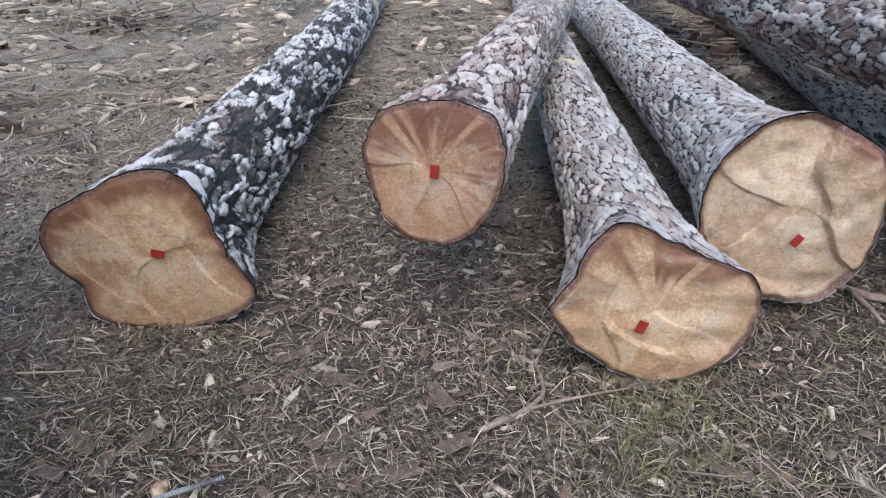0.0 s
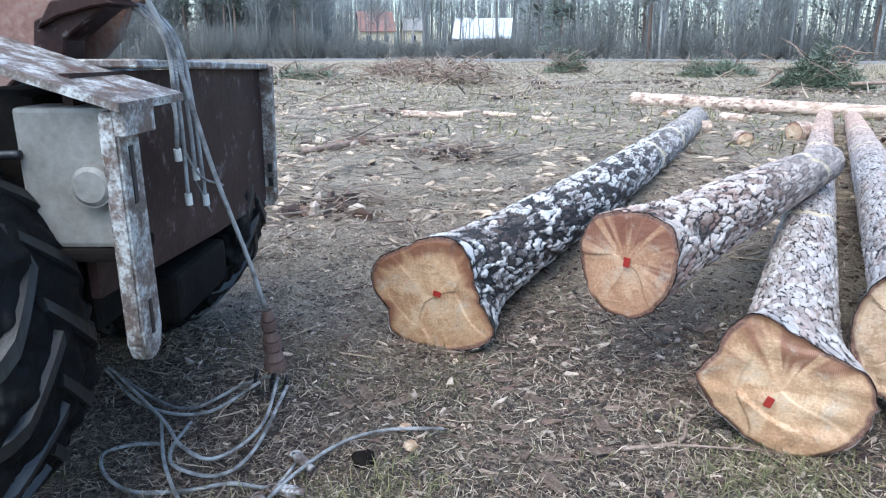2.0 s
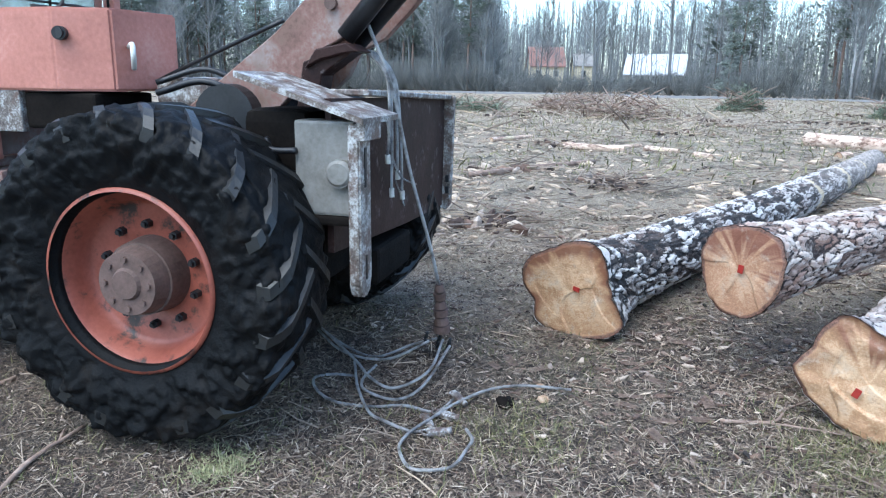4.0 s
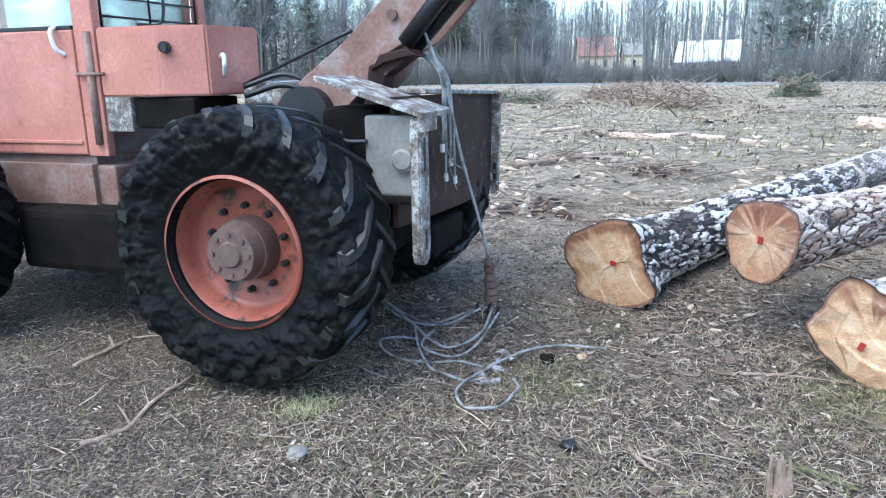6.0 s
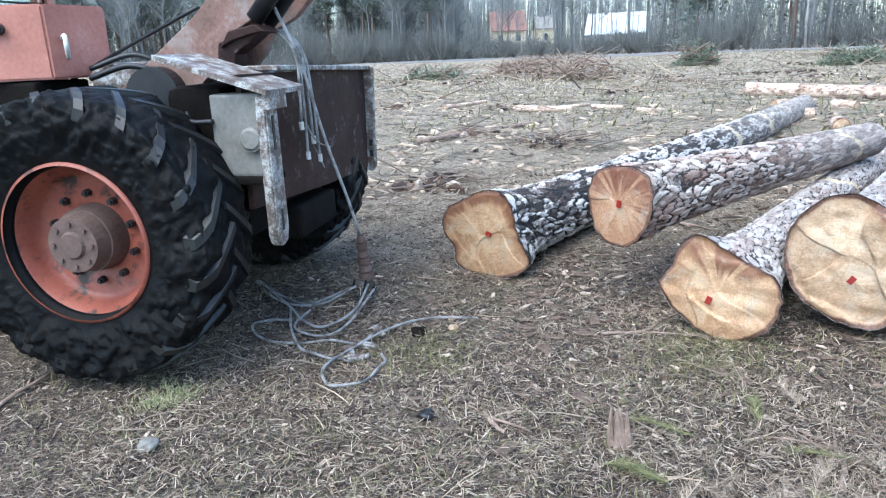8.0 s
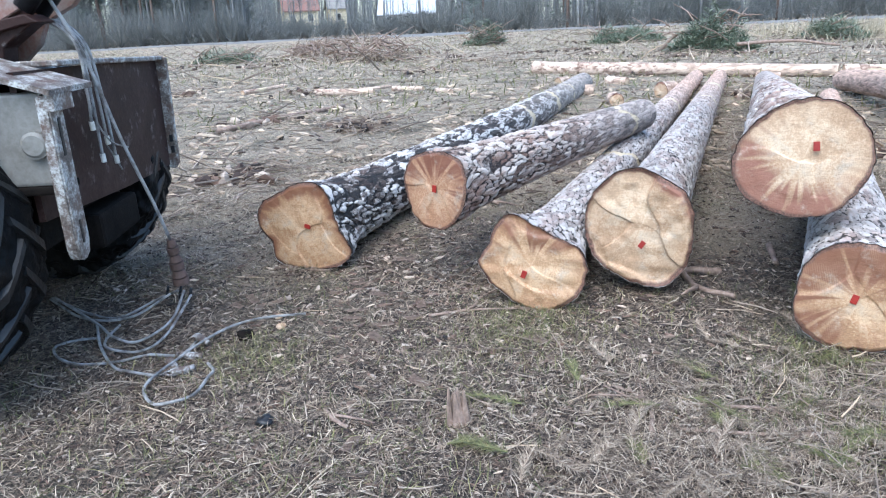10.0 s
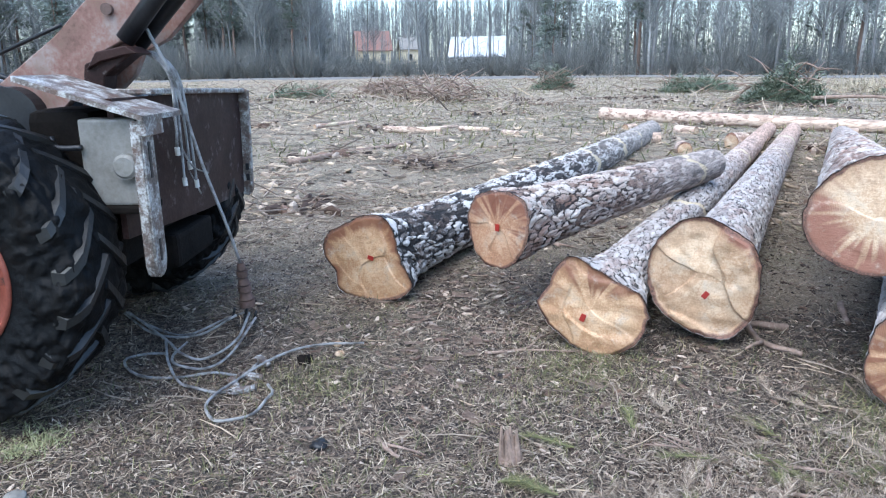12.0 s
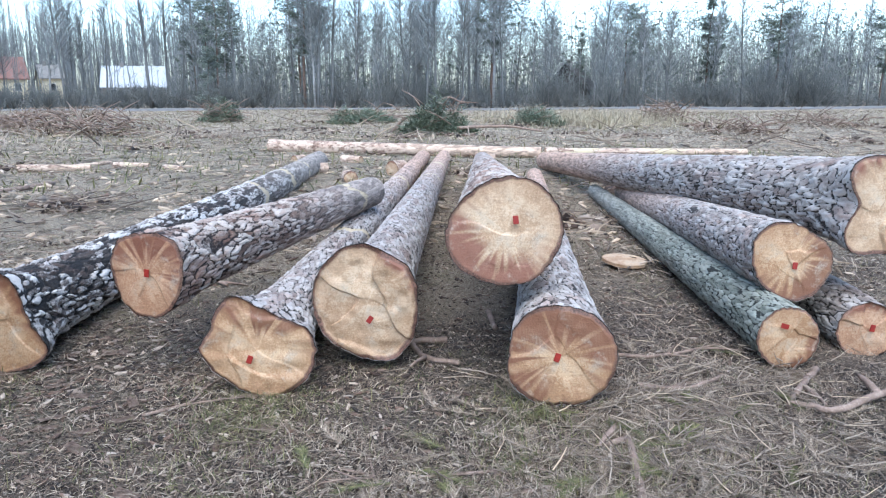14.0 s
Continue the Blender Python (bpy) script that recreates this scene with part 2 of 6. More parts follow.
def cut_wood_material(name, pale, warm, stain, ring_scale=55):
    """A sawn butt: growth rings round the pith, radial streaks, resin-stained rim and saw marks."""
    mat, nt, bsdf = material(name, 0.6)
    at = coords(nt)
    warp = node(nt, "ShaderNodeTexNoise", Scale=5.0, Detail=3)
    nt.links.new(at, warp.inputs["Vector"])
    add = nt.nodes.new("ShaderNodeVectorMath")
    add.operation = "MULTIPLY_ADD"
    nt.links.new(warp.outputs["Color"], add.inputs[0])
    add.inputs[1].default_value = (0.05, 0.05, 0.05)
    nt.links.new(at, add.inputs[2])
    rings = node(nt, "ShaderNodeTexWave", Scale=ring_scale / 2.6, Distortion=3.5, Detail=3)
    rings.wave_type, rings.rings_direction = "RINGS", "Z"
    nt.links.new(add.outputs[0], rings.inputs["Vector"])
    def attr(key):
        a = nt.nodes.new("ShaderNodeAttribute")
        a.attribute_name = key
        return a.outputs["Fac"]
    blot, fine = noise_of(nt, at, 7, 6, 0.72), noise_of(nt, at, 75, 5, 0.75)
    colour = ramp(nt, mix(nt, 0.4, blot, fine), [(0.4, tuple(c * 0.7 for c in warm)), (0.47, warm), (0.53, pale)])
    colour = mix(nt, 0.3, colour, ramp(nt, attr("facet"), [(0.0, tuple(c * 0.62 for c in warm)), (0.5, tuple((a + b) / 2 for a, b in zip(warm, pale))), (1.0, tuple(min(1, c * 1.25) for c in pale))]))
    colour = mix(nt, mix(nt, 0.88, rings.outputs["Fac"], (0, 0, 0)), colour, tuple(c * 0.62 for c in warm))
    rays = mix(nt, 0.35, attr("spoke"), blot)
    strength = nt.nodes.new("ShaderNodeMath")
    strength.operation = "MULTIPLY"
    nt.links.new(attr("stain"), strength.inputs[0])
    nt.links.new(rays, strength.inputs[1])
    torn = noise_of(nt, coords(nt, (7, 34, 7)), 1.0, 5, 0.7)
    colour = mix(nt, ramp(nt, torn, [(0.36, (0.4, 0.4, 0.4)), (0.46, (0, 0, 0))]), colour, tuple(c * 0.6 for c in warm))
    colour = mix(nt, ramp(nt, torn, [(0.6, (0, 0, 0)), (0.68, (0.4, 0.4, 0.4))]), colour, tuple(min(1, c * 1.2) for c in pale))
    # heartwood turns warm outwards, in fine rays
    outer = ramp(nt, mix(nt, 0.42, attr("rim"), mix(nt, 0.7, attr("spoke"), blot)), [(0.45, (0, 0, 0)), (0.8, (0.75, 0.75, 0.75))])
    colour = mix(nt, outer, colour, ramp(nt, fine, [(0.35, tuple(c * 0.6 for c in warm)), (0.65, warm)]))
    edge = ramp(nt, strength.outputs[0], [(0.1, (0, 0, 0)), (0.36, (0.88, 0.88, 0.88))])
    colour = mix(nt, edge, colour, stain)
    grey = ramp(nt, noise_of(nt, at, 8, 5, 0.7), [(0.54, (0, 0, 0)), (0.68, (0.6, 0.6, 0.6))])
    colour = mix(nt, grey, colour, ramp(nt, fine, [(0.35, (0.2, 0.16, 0.12)), (0.6, (0.48, 0.41, 0.33))]))
    skin = ramp(nt, mix(nt, 0.12, attr("rim"), fine), [(0.875, (0, 0, 0)), (0.9, (1, 1, 1))])
    colour = mix(nt, skin, colour, ramp(nt, fine, [(0.4, (0.05, 0.022, 0.015)), (0.62, (0.2, 0.1, 0.068))]))
    # chain marks in fine parallel lines
    saw = node(nt, "ShaderNodeTexWave", Scale=42.0, Distortion=1.5, Detail=1)
    nt.links.new(at, saw.inputs["Vector"])
    marks = ramp(nt, noise_of(nt, at, 6, 2, 0.5), [(0.5, (0, 0, 0)), (0.62, (0.12, 0.12, 0.12))])
    colour = mix(nt, mix(nt, saw.outputs["Fac"], (0, 0, 0), marks), colour, tuple(min(1, c * 1.25) for c in pale))
    nt.links.new(colour, bsdf.inputs["Base Color"])
    bump(nt, bsdf, mix(nt, 0.5, blot, mix(nt, 0.5, torn, fine)), 0.9, 0.012)
    return mat


M = {}
M["ground"] = ground_material()
M["bark_black"] = bark_material("bark_black_silver", (0.016, 0.013, 0.012), (0.075, 0.058, 0.05), (0.5, 0.465, 0.435), (0.33, 0.28, 0.245), crack_wide=0.46, steps=(0.36, 0.46, 0.56, 0.72), rusty=0.2)
M["bark_brown"] = bark_material("bark_brown_grey", (0.04, 0.022, 0.016), (0.17, 0.105, 0.078), (0.47, 0.4, 0.35), (0.33, 0.27, 0.235), crack_wide=0.4, steps=(0.24, 0.4, 0.58, 0.78), rusty=0.7)
M["bark_grey"] = bark_material("bark_grey", (0.055, 0.042, 0.036), (0.25, 0.205, 0.18), (0.43, 0.385, 0.355), (0.5, 0.33, 0.245), crack_wide=0.36, steps=(0.16, 0.36, 0.58, 0.8), rusty=0.4)
M["bark_green"] = bark_material("bark_greenish_grey", (0.04, 0.042, 0.034), (0.15, 0.16, 0.128), (0.29, 0.3, 0.255), (0.3, 0.29, 0.25), crack_wide=0.36, steps=(0.16, 0.36, 0.58, 0.8), rusty=0.1)
M["bark_pink"] = bark_material("bark_thin_reddish", (0.12, 0.07, 0.05), (0.3, 0.2, 0.15), (0.5, 0.38, 0.3), (0.5, 0.36, 0.27), crack_wide=0.2)
M["cut_gold"] = cut_wood_material("sawn_wood_golden", (0.53, 0.365, 0.225), (0.37, 0.2, 0.1), (0.17, 0.066, 0.034))
M["cut_pale"] = cut_wood_material("sawn_wood_pale", (0.58, 0.435, 0.3), (0.42, 0.26, 0.15), (0.2, 0.075, 0.048))
M["cut_red"] = cut_wood_material("sawn_wood_resin_red", (0.52, 0.34, 0.215), (0.37, 0.19, 0.105), (0.16, 0.055, 0.032))
M["tag"] = rough_surface("red_tag_plastic", [(0.3, (0.2, 0.012, 0.01)), (0.7, (0.32, 0.028, 0.018))], 20, 90, 0.45, relief=0.1)
M["orange"] = rough_surface("faded_orange_paint", [(0.3, (0.29, 0.105, 0.074)), (0.55, (0.42, 0.165, 0.122)), (0.75, (0.5, 0.25, 0.195))], 2.5, 40, 0.55, relief=0.12, dirt=(0.13, 0.075, 0.05), dirt_at=(0.6, 0.78), dirt_scale=4)
M["orange_worn"] = rough_surface("worn_orange_paint", [(0.3, (0.1, 0.055, 0.044)), (0.48, (0.2, 0.11, 0.088)), (0.62, (0.25, 0.2, 0.18)), (0.8, (0.3, 0.16, 0.13))], 4, 40, 0.6, spec=0.25, relief=0.2, dirt=(0.16, 0.1, 0.075), dirt_at=(0.5, 0.66), dirt_scale=5)
M["rim_red"] = rough_surface("orange_red_wheel_paint", [(0.3, (0.17, 0.038, 0.022)), (0.6, (0.27, 0.075, 0.048)), (0.8, (0.3, 0.13, 0.095))], 5, 50, 0.5, relief=0.2, dirt=(0.025, 0.017, 0.014), dirt_at=(0.53, 0.62), dirt_scale=6)
M["hub_brown"] = rough_surface("rusty_brown_hub", [(0.3, (0.05, 0.03, 0.023)), (0.7, (0.14, 0.085, 0.07))], 9, 60, 0.75, relief=0.4)
M["rubber"] = rough_surface("muddy_black_rubber", [(0.36, (0.0016, 0.0018, 0.0022)), (0.52, (0.0032, 0.0034, 0.004)), (0.68, (0.008, 0.0072, 0.0068))], 7, 70, 0.6, relief=1.0, spec=0.12, dirt=(0.0075, 0.0058, 0.005), dirt_at=(0.55, 0.68), dirt_scale=6)
M["lug"] = rough_surface("worn_grey_rubber_lug", [(0.3, (0.004, 0.0042, 0.005)), (0.7, (0.02, 0.023, 0.029))], 6, 60, 0.5, relief=0.6, dirt=(0.006, 0.0055, 0.005), dirt_at=(0.42, 0.56), dirt_scale=3)
M["plate"] = rough_surface("dark_rusty_steel_plate", [(0.3, (0.012, 0.0062, 0.0054)), (0.5, (0.029, 0.0145, 0.0125)), (0.75, (0.065, 0.04, 0.036))], 4, 50, 0.5, 0.0, spec=0.12, relief=0.3, dirt=(0.17, 0.145, 0.14), dirt_at=(0.58, 0.72), dirt_scale=9)
M["steel_worn"] = rough_surface("worn_pale_steel", [(0.36, (0.045, 0.032, 0.027)), (0.48, (0.15, 0.125, 0.11)), (0.56, (0.36, 0.35, 0.335)), (0.66, (0.55, 0.54, 0.52))], 13, 90, 0.5, 0.1, relief=0.4, dirt=(0.1, 0.06, 0.045), dirt_at=(0.5, 0.62), dirt_scale=9)
M["grey_paint"] = rough_surface("dull_grey_paint", [(0.3, (0.12, 0.11, 0.095)), (0.7, (0.23, 0.22, 0.2))], 5, 40, 0.6, relief=0.2, dirt=(0.11, 0.08, 0.06), dirt_at=(0.56, 0.7), dirt_scale=5)
M["black"] = rough_surface("greasy_black_steel", [(0.3, (0.004, 0.004, 0.005)), (0.7, (0.02, 0.02, 0.023))], 9, 60, 0.45, 0.2, relief=0.3)
# Mud colour taken near black, with the shade beneath the machine put in.
M["under"] = rough_surface("muddy_shaded_undercarriage", [(0.3, (0.003, 0.0026, 0.0024)), (0.7, (0.016, 0.0125, 0.0105))], 6, 60, 0.9, relief=0.8, spec=0.08)
M["glass"], _nt, _b = material("cab_glass", 0.04)
_b.inputs["Transmission Weight"].default_value = 1.0
_b.inputs["Base Color"].default_value = (0.85, 0.92, 0.95, 1)
M["white"] = rough_surface("dirty_white_paint", [(0.3, (0.5, 0.48, 0.44)), (0.7, (0.75, 0.74, 0.7))], 6, 50, 0.5, relief=0.1, dirt=(0.25, 0.2, 0.15))


def cable_material():
    mat, nt, bsdf = material("twisted_steel_cable", 0.45, 0.25)
    at = coords(nt)
    n = noise_of(nt, at, 12, 4)
    nt.links.new(ramp(nt, n, [(0.35, (0.12, 0.108, 0.1)), (0.58, (0.36, 0.35, 0.34))]), bsdf.inputs["Base Color"])
    w = node(nt, "ShaderNodeTexWave", Scale=60.0, Distortion=0.5)
    w.bands_direction = "DIAGONAL"
    nt.links.new(at, w.inputs["Vector"])
    bump(nt, bsdf, w.outputs["Fac"], 0.8, 0.004)
    return mat


M["cable"] = cable_material()
M["straw"] = random_tint("dry_grass_and_needles", [(0.0, (0.045, 0.03, 0.022)), (0.3, (0.18, 0.125, 0.09)), (0.6, (0.29, 0.225, 0.165)), (0.95, (0.5, 0.42, 0.33))])
M["straw_pale"] = random_tint("bleached_grass_and_slash", [(0.0, (0.09, 0.065, 0.048)), (0.3, (0.2, 0.15, 0.11)), (0.65, (0.36, 0.29, 0.22)), (1.0, (0.6, 0.52, 0.42))])
M["grass"] = random_tint("thin_green_grass", [(0.0, (0.07, 0.085, 0.03)), (0.5, (0.15, 0.15, 0.06)), (1.0, (0.27, 0.24, 0.11))])
M["moss"] = random_tint("pale_moss", [(0.0, (0.16, 0.17, 0.08)), (1.0, (0.36, 0.36, 0.2))])
M["debris"] = random_tint("pale_wood_debris", [(0.0, (0.2, 0.15, 0.12)), (0.5, (0.42, 0.33, 0.25)), (1.0, (0.66, 0.55, 0.42))])
M["chip"] = random_tint("bark_and_wood_chips", [(0.0, (0.018, 0.013, 0.011)), (0.45, (0.075, 0.045, 0.034)), (0.7, (0.2, 0.125, 0.092)), (0.88, (0.4, 0.33, 0.28)), (1.0, (0.64, 0.54, 0.43))])
M["twig"] = random_tint("weathered_twigs", [(0.0, (0.1, 0.072, 0.055)), (0.5, (0.25, 0.19, 0.15)), (0.85, (0.42, 0.34, 0.27)), (1.0, (0.55, 0.43, 0.3))])
M["branch"] = rough_surface("dead_branch_bark", [(0.3, (0.1, 0.07, 0.055)), (0.55, (0.26, 0.18, 0.14)), (0.75, (0.42, 0.34, 0.28))], 12, 90, 0.85, relief=0.6)
M["needles"] = random_tint("conifer_needles", [(0.0, (0.07, 0.09, 0.065)), (0.5, (0.15, 0.19, 0.13)), (1.0, (0.26, 0.3, 0.22))])
# Foliage colour is lifted and blued to hold the haze of distance.
M["pine_leaf"] = random_tint("pine_foliage_hazed", [(0.0, (0.1, 0.125, 0.115)), (0.6, (0.17, 0.205, 0.185)), (1.0, (0.25, 0.285, 0.25))])
M["reed"] = random_tint("pale_dry_reeds", [(0.0, (0.3, 0.25, 0.17)), (1.0, (0.52, 0.45, 0.33))])
M["trunk_grey"] = rough_surface("grey_tree_bark", [(0.3, (0.085, 0.085, 0.084)), (0.7, (0.2, 0.2, 0.2))], 1.5, 8, 0.9, relief=0.5)
M["trunk_birch"] = rough_surface("birch_bark", [(0.32, (0.07, 0.065, 0.06)), (0.45, (0.24, 0.235, 0.23)), (0.7, (0.42, 0.415, 0.41))], 1.2, 6, 0.8, relief=0.3)
M["trunk_pine"] = rough_surface("pine_trunk_bark", [(0.3, (0.07, 0.05, 0.042)), (0.7, (0.2, 0.135, 0.105))], 1.5, 8, 0.9, relief=0.5)
# Distance haze of the wood is put into these bluish-grey twig colours.
M["hazed_twig"] = random_tint("bare_twigs_hazed", [(0.0, (0.15, 0.163, 0.17)), (0.6, (0.25, 0.27, 0.28)), (1.0, (0.34, 0.355, 0.36))], 0.9)
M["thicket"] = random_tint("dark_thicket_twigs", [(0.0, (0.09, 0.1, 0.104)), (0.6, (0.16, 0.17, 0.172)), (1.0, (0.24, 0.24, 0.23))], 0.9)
M["wall_yellow"] = rough_surface("yellow_render_wall", [(0.3, (0.55, 0.47, 0.32)), (0.7, (0.68, 0.6, 0.43))], 0.8, 9, 0.9, relief=0.1)
M["roof_red"] = rough_surface("red_tile_roof", [(0.3, (0.17, 0.085, 0.07)), (0.7, (0.25, 0.135, 0.11))], 1, 10, 0.8, relief=0.3)
M["roof_white"] = rough_surface("pale_sheet_metal_roof", [(0.3, (0.36, 0.38, 0.4)), (0.7, (0.48, 0.5, 0.52))], 0.7, 8, 0.5, relief=0.1)
M["wall_grey"] = rough_surface("grey_boards", [(0.3, (0.16, 0.15, 0.14)), (0.7, (0.3, 0.28, 0.26))], 1, 10, 0.9, relief=0.2)
M["barn"] = rough_surface("dark_barn_boards", [(0.3, (0.03, 0.028, 0.027)), (0.7, (0.075, 0.068, 0.062))], 1, 10, 0.9, relief=0.2)
M["road"] = rough_surface("pale_gravel_road", [(0.3, (0.13, 0.125, 0.12)), (0.7, (0.2, 0.195, 0.19))], 0.6, 9, 0.9, relief=0.2)

# ---- ground, one sheet to the horizon ----
def spread(lo, hi, step, limit):
    """Even steps between lo and hi, then ever wider ones out to the limit."""
    mid = list(np.arange(lo, hi + step / 2, step))
    left, right, s = [], [], step
    a, b = lo, hi
    while a > -limit or b < limit:
        s *= 1.13
        a, b = a - s, b + s
        left.append(a), right.append(b)
    return np.array(left[::-1] + mid + right)


gx, gy = spread(-5.0, 3.2, 0.035, 700), spread(-2.8, 6.2, 0.035, 700)
GX, GY = np.meshgrid(gx, gy)
GZ = ground_z(GX, GY)
nx, ny = len(gx), len(gy)
idx = np.arange(nx * ny).reshape(ny, nx)
quads = np.stack([idx[:-1, :-1], idx[:-1, 1:], idx[1:, 1:], idx[1:, :-1]], -1).reshape(-1, 4)
ground = new("ground", mesh_from("ground", np.stack([GX, GY, GZ], -1).reshape(-1, 3).tolist(), quads.tolist(), M["ground"], True))
plan = np.clip((-0.75 * GX + 0.35 * GY - 1.5) / 2.2 + (smooth_noise(GX * 0.8, GY * 0.8, 21) - 0.5) * 0.8, 0, 1)
ground.data.attributes.new("field", "FLOAT", "POINT").data.foreach_set("value", plan.astype(np.float32).ravel())
# Mask over the skidder's footprint, soft at its edges and broken by noise.
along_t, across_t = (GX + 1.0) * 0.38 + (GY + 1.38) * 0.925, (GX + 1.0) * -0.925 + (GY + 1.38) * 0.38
footprint_mask = np.exp(-np.maximum(0, np.abs(across_t - 1.1) - 1.2) ** 2 / 0.08) * np.exp(-np.maximum(0, np.abs(along_t + 1.6) - 2.3) ** 2 / 0.1)
footprint_mask = np.clip(footprint_mask * (0.05 + 0.75 * smooth_noise(GX * 2.2, GY * 2.2, 31)), 0, 0.6)
ground.data.attributes.new("skidder_footprint", "FLOAT", "POINT").data.foreach_set("value", footprint_mask.astype(np.float32).ravel())
tagged(ground, "bare clearing of brown soil, needles and thin grass", "ground", kind="structure")


# ---- logs ----
def cells(u, v, count, seed):
    """Nearest and second nearest of scattered points, on a strip that closes on itself after count cells in u."""
    ui, vi = np.floor(u).astype(int), np.floor(v).astype(int)
    f1, f2, who = np.full(u.shape, 9.0), np.full(u.shape, 9.0), np.zeros(u.shape)

    def rnd(a, b, k):
        h = np.sin((a % count) * 127.1 + b * 311.7 + seed * 53.3 + k * 19.19) * 43758.5453
        return h - np.floor(h)
    for da in (-1, 0, 1):
        for db in (-1, 0, 1):
            a, b = ui + da, vi + db
            du, dv = np.abs(a + rnd(a, b, 1) - u), np.abs(b + rnd(a, b, 2) - v)
            d = 0.55 * (du + dv) + 0.45 * np.maximum(du, dv)
            near = d < f1
            f2 = np.where(near, f1, np.minimum(f2, d))
            who = np.where(near, rnd(a, b, 3), who)
            f1 = np.where(near, d, f1)
    return f1, f2, who


def outline_radius(theta, lobes):
    """Root swell: either values in cm at even steps round the butt, or bumps (degrees, amount, width) on a circle."""
    if lobes and not isinstance(lobes[0], tuple):
        even = np.linspace(-np.pi, 3 * np.pi, 2 * len(lobes), endpoint=False)
        twice = np.array(lobes * 2, float)
        twice = np.roll(twice, len(lobes) // 2)
        spread_a = np.radians([-6, -3, 0, 3, 6])
        return sum(w * np.interp(theta + d, even, twice) for d, w in zip(spread_a, (0.1, 0.2, 0.4, 0.2, 0.1))) / np.mean(lobes)
    r = np.ones_like(theta)
    for at, amount, width in lobes:
        d = (np.degrees(theta) - at + 180) % 360 - 180
        r = r + amount * np.exp(-(d / width) ** 2)
    return r


def log(label, butt, tip, r_butt, r_shaft, r_tip, lobes, bark, wood, seed, plate=0.07, relief=0.012, bands=(), tag=(0, 0), flare=0.32,
        around=180, stain=(90, 60, 0.35), group="felled logs", category="log", name="pine_log", tag_turn=20, terrace=0.016, lean=0.0, bend=0.0):
    butt, tip = Vector(butt), Vector(tip)
    axis = tip - butt
    length = axis.length
    z = axis.normalized()
    right = z.cross(Vector((0, 0, 1))).normalized()
    up = right.cross(z)
    m = Matrix((right, up, z)).transposed().to_4x4()
    m.translation = butt
    rng = np.random.RandomState(seed)
    top = thing(name, label, category, m, group)
    # stem with its bark
    s, step = [0.0], 0.012
    while s[-1] < length:
        s.append(s[-1] + step)
        step = min(step * 1.008, 0.09)
    s = np.array(s) * length / s[-1]
    th = np.linspace(0, 2 * np.pi, around, endpoint=False)
    T, S = np.meshgrid(th, s)
    t = S / length
    base = r_shaft + (r_tip - r_shaft) * t
    fall = np.exp(-(S / flare) ** 1.2)
    shape = outline_radius(T, lobes)
    rad = base + (r_butt * shape - base) * fall
    rad = rad + 0.012 * fall * (smooth_noise(np.cos(T) * 9 + 12, np.sin(T) * 9 + S * 2 + 12, seed + 12) - 0.5)
    rad = rad * (1 + 0.03 * (smooth_noise(T * 1.2 + seed, S * 1.1, seed) - 0.5) + 0.02 * np.sin(2 * T + seed))
    # plates of bark with cracks between them, each plate at its own height
    count = max(8, int(2 * math.pi * r_shaft / plate))
    wob = smooth_noise(np.cos(T) * 3 + 9, S * 5 + np.sin(T) * 3, seed + 4) * 1.6
    wob2 = smooth_noise(np.cos(T) * 4 + 5, S * 9 + np.sin(T) * 4, seed + 6) * 1.3
    jit = (smooth_noise(np.cos(T) * 14 + 20, S * 30 + np.sin(T) * 14, seed + 9) - 0.5) * 0.28
    f1, f2, who = cells(T / (2 * np.pi) * count + wob2 + jit, S / (plate * 2.7) + wob + jit, count, seed)
    gap = np.clip((f2 - f1) * 3.0, 0, 1)
    g1, g2, who2 = cells(T / (2 * np.pi) * count * 2 + wob + jit, S / (plate * 1.5) + wob2 - jit, count * 2, seed + 7)
    gap2 = np.clip((g2 - g1) * 4.0, 0, 1)
    band = np.zeros_like(S)
    for at, wide in bands:
        edge = at + 0.06 * np.sin(T * 2 + at * 5) + 0.3 * (smooth_noise(np.cos(T) * 2 + 5, np.sin(T) * 2 + at, 3) - 0.5)
        band = np.maximum(band, np.clip(1.4 - np.abs(S - edge) / wide - 0.8 * smooth_noise(np.cos(T) * 5 + 5, np.sin(T) * 5 + S * 9, 13), 0, 1))
    thin = (1 - 0.75 * t) * (0.12 + 0.88 * (1 - np.exp(-(S / 0.07) ** 2)))
    step_up = gap * gap * (3 - 2 * gap)
    high = (step_up * (0.4 + 0.9 * who) + 0.45 * gap2 * (0.2 + who2)) * relief * thin
    high = high + relief * 0.5 * thin * (smooth_noise(T * 34, S * 60, seed + 2) - 0.5)
    rad = rad - 0.8 * relief * thin + high * np.where(band > 0.5, 0.25, 1)
    # slight sag and crook of the stem
    bow = bend * np.sin(np.pi * t)
    X, Y, Z = rad * np.cos(T) + bow, rad * np.sin(T), S + lean * np.sin(T) * rad * fall
    n_s, n_t = S.shape
    ids = np.arange(n_s * n_t).reshape(n_s, n_t)
    nxt = np.roll(ids, -1, axis=1)
    f = np.stack([ids[:-1], ids[1:], nxt[1:], nxt[:-1]], -1).reshape(-1, 4).tolist()
    verts = np.stack([X, Y, Z], -1).reshape(-1, 3).tolist()
    me = mesh_from("bark", verts, f, M[bark], True)
    for key, values in (("along", t), ("band", band), ("crack", np.minimum(gap, 0.3 + gap2)), ("plate", 0.65 * who + 0.35 * who2)):
        me.attributes.new(key, "FLOAT", "POINT").data.foreach_set("value", values.astype(np.float32).ravel())
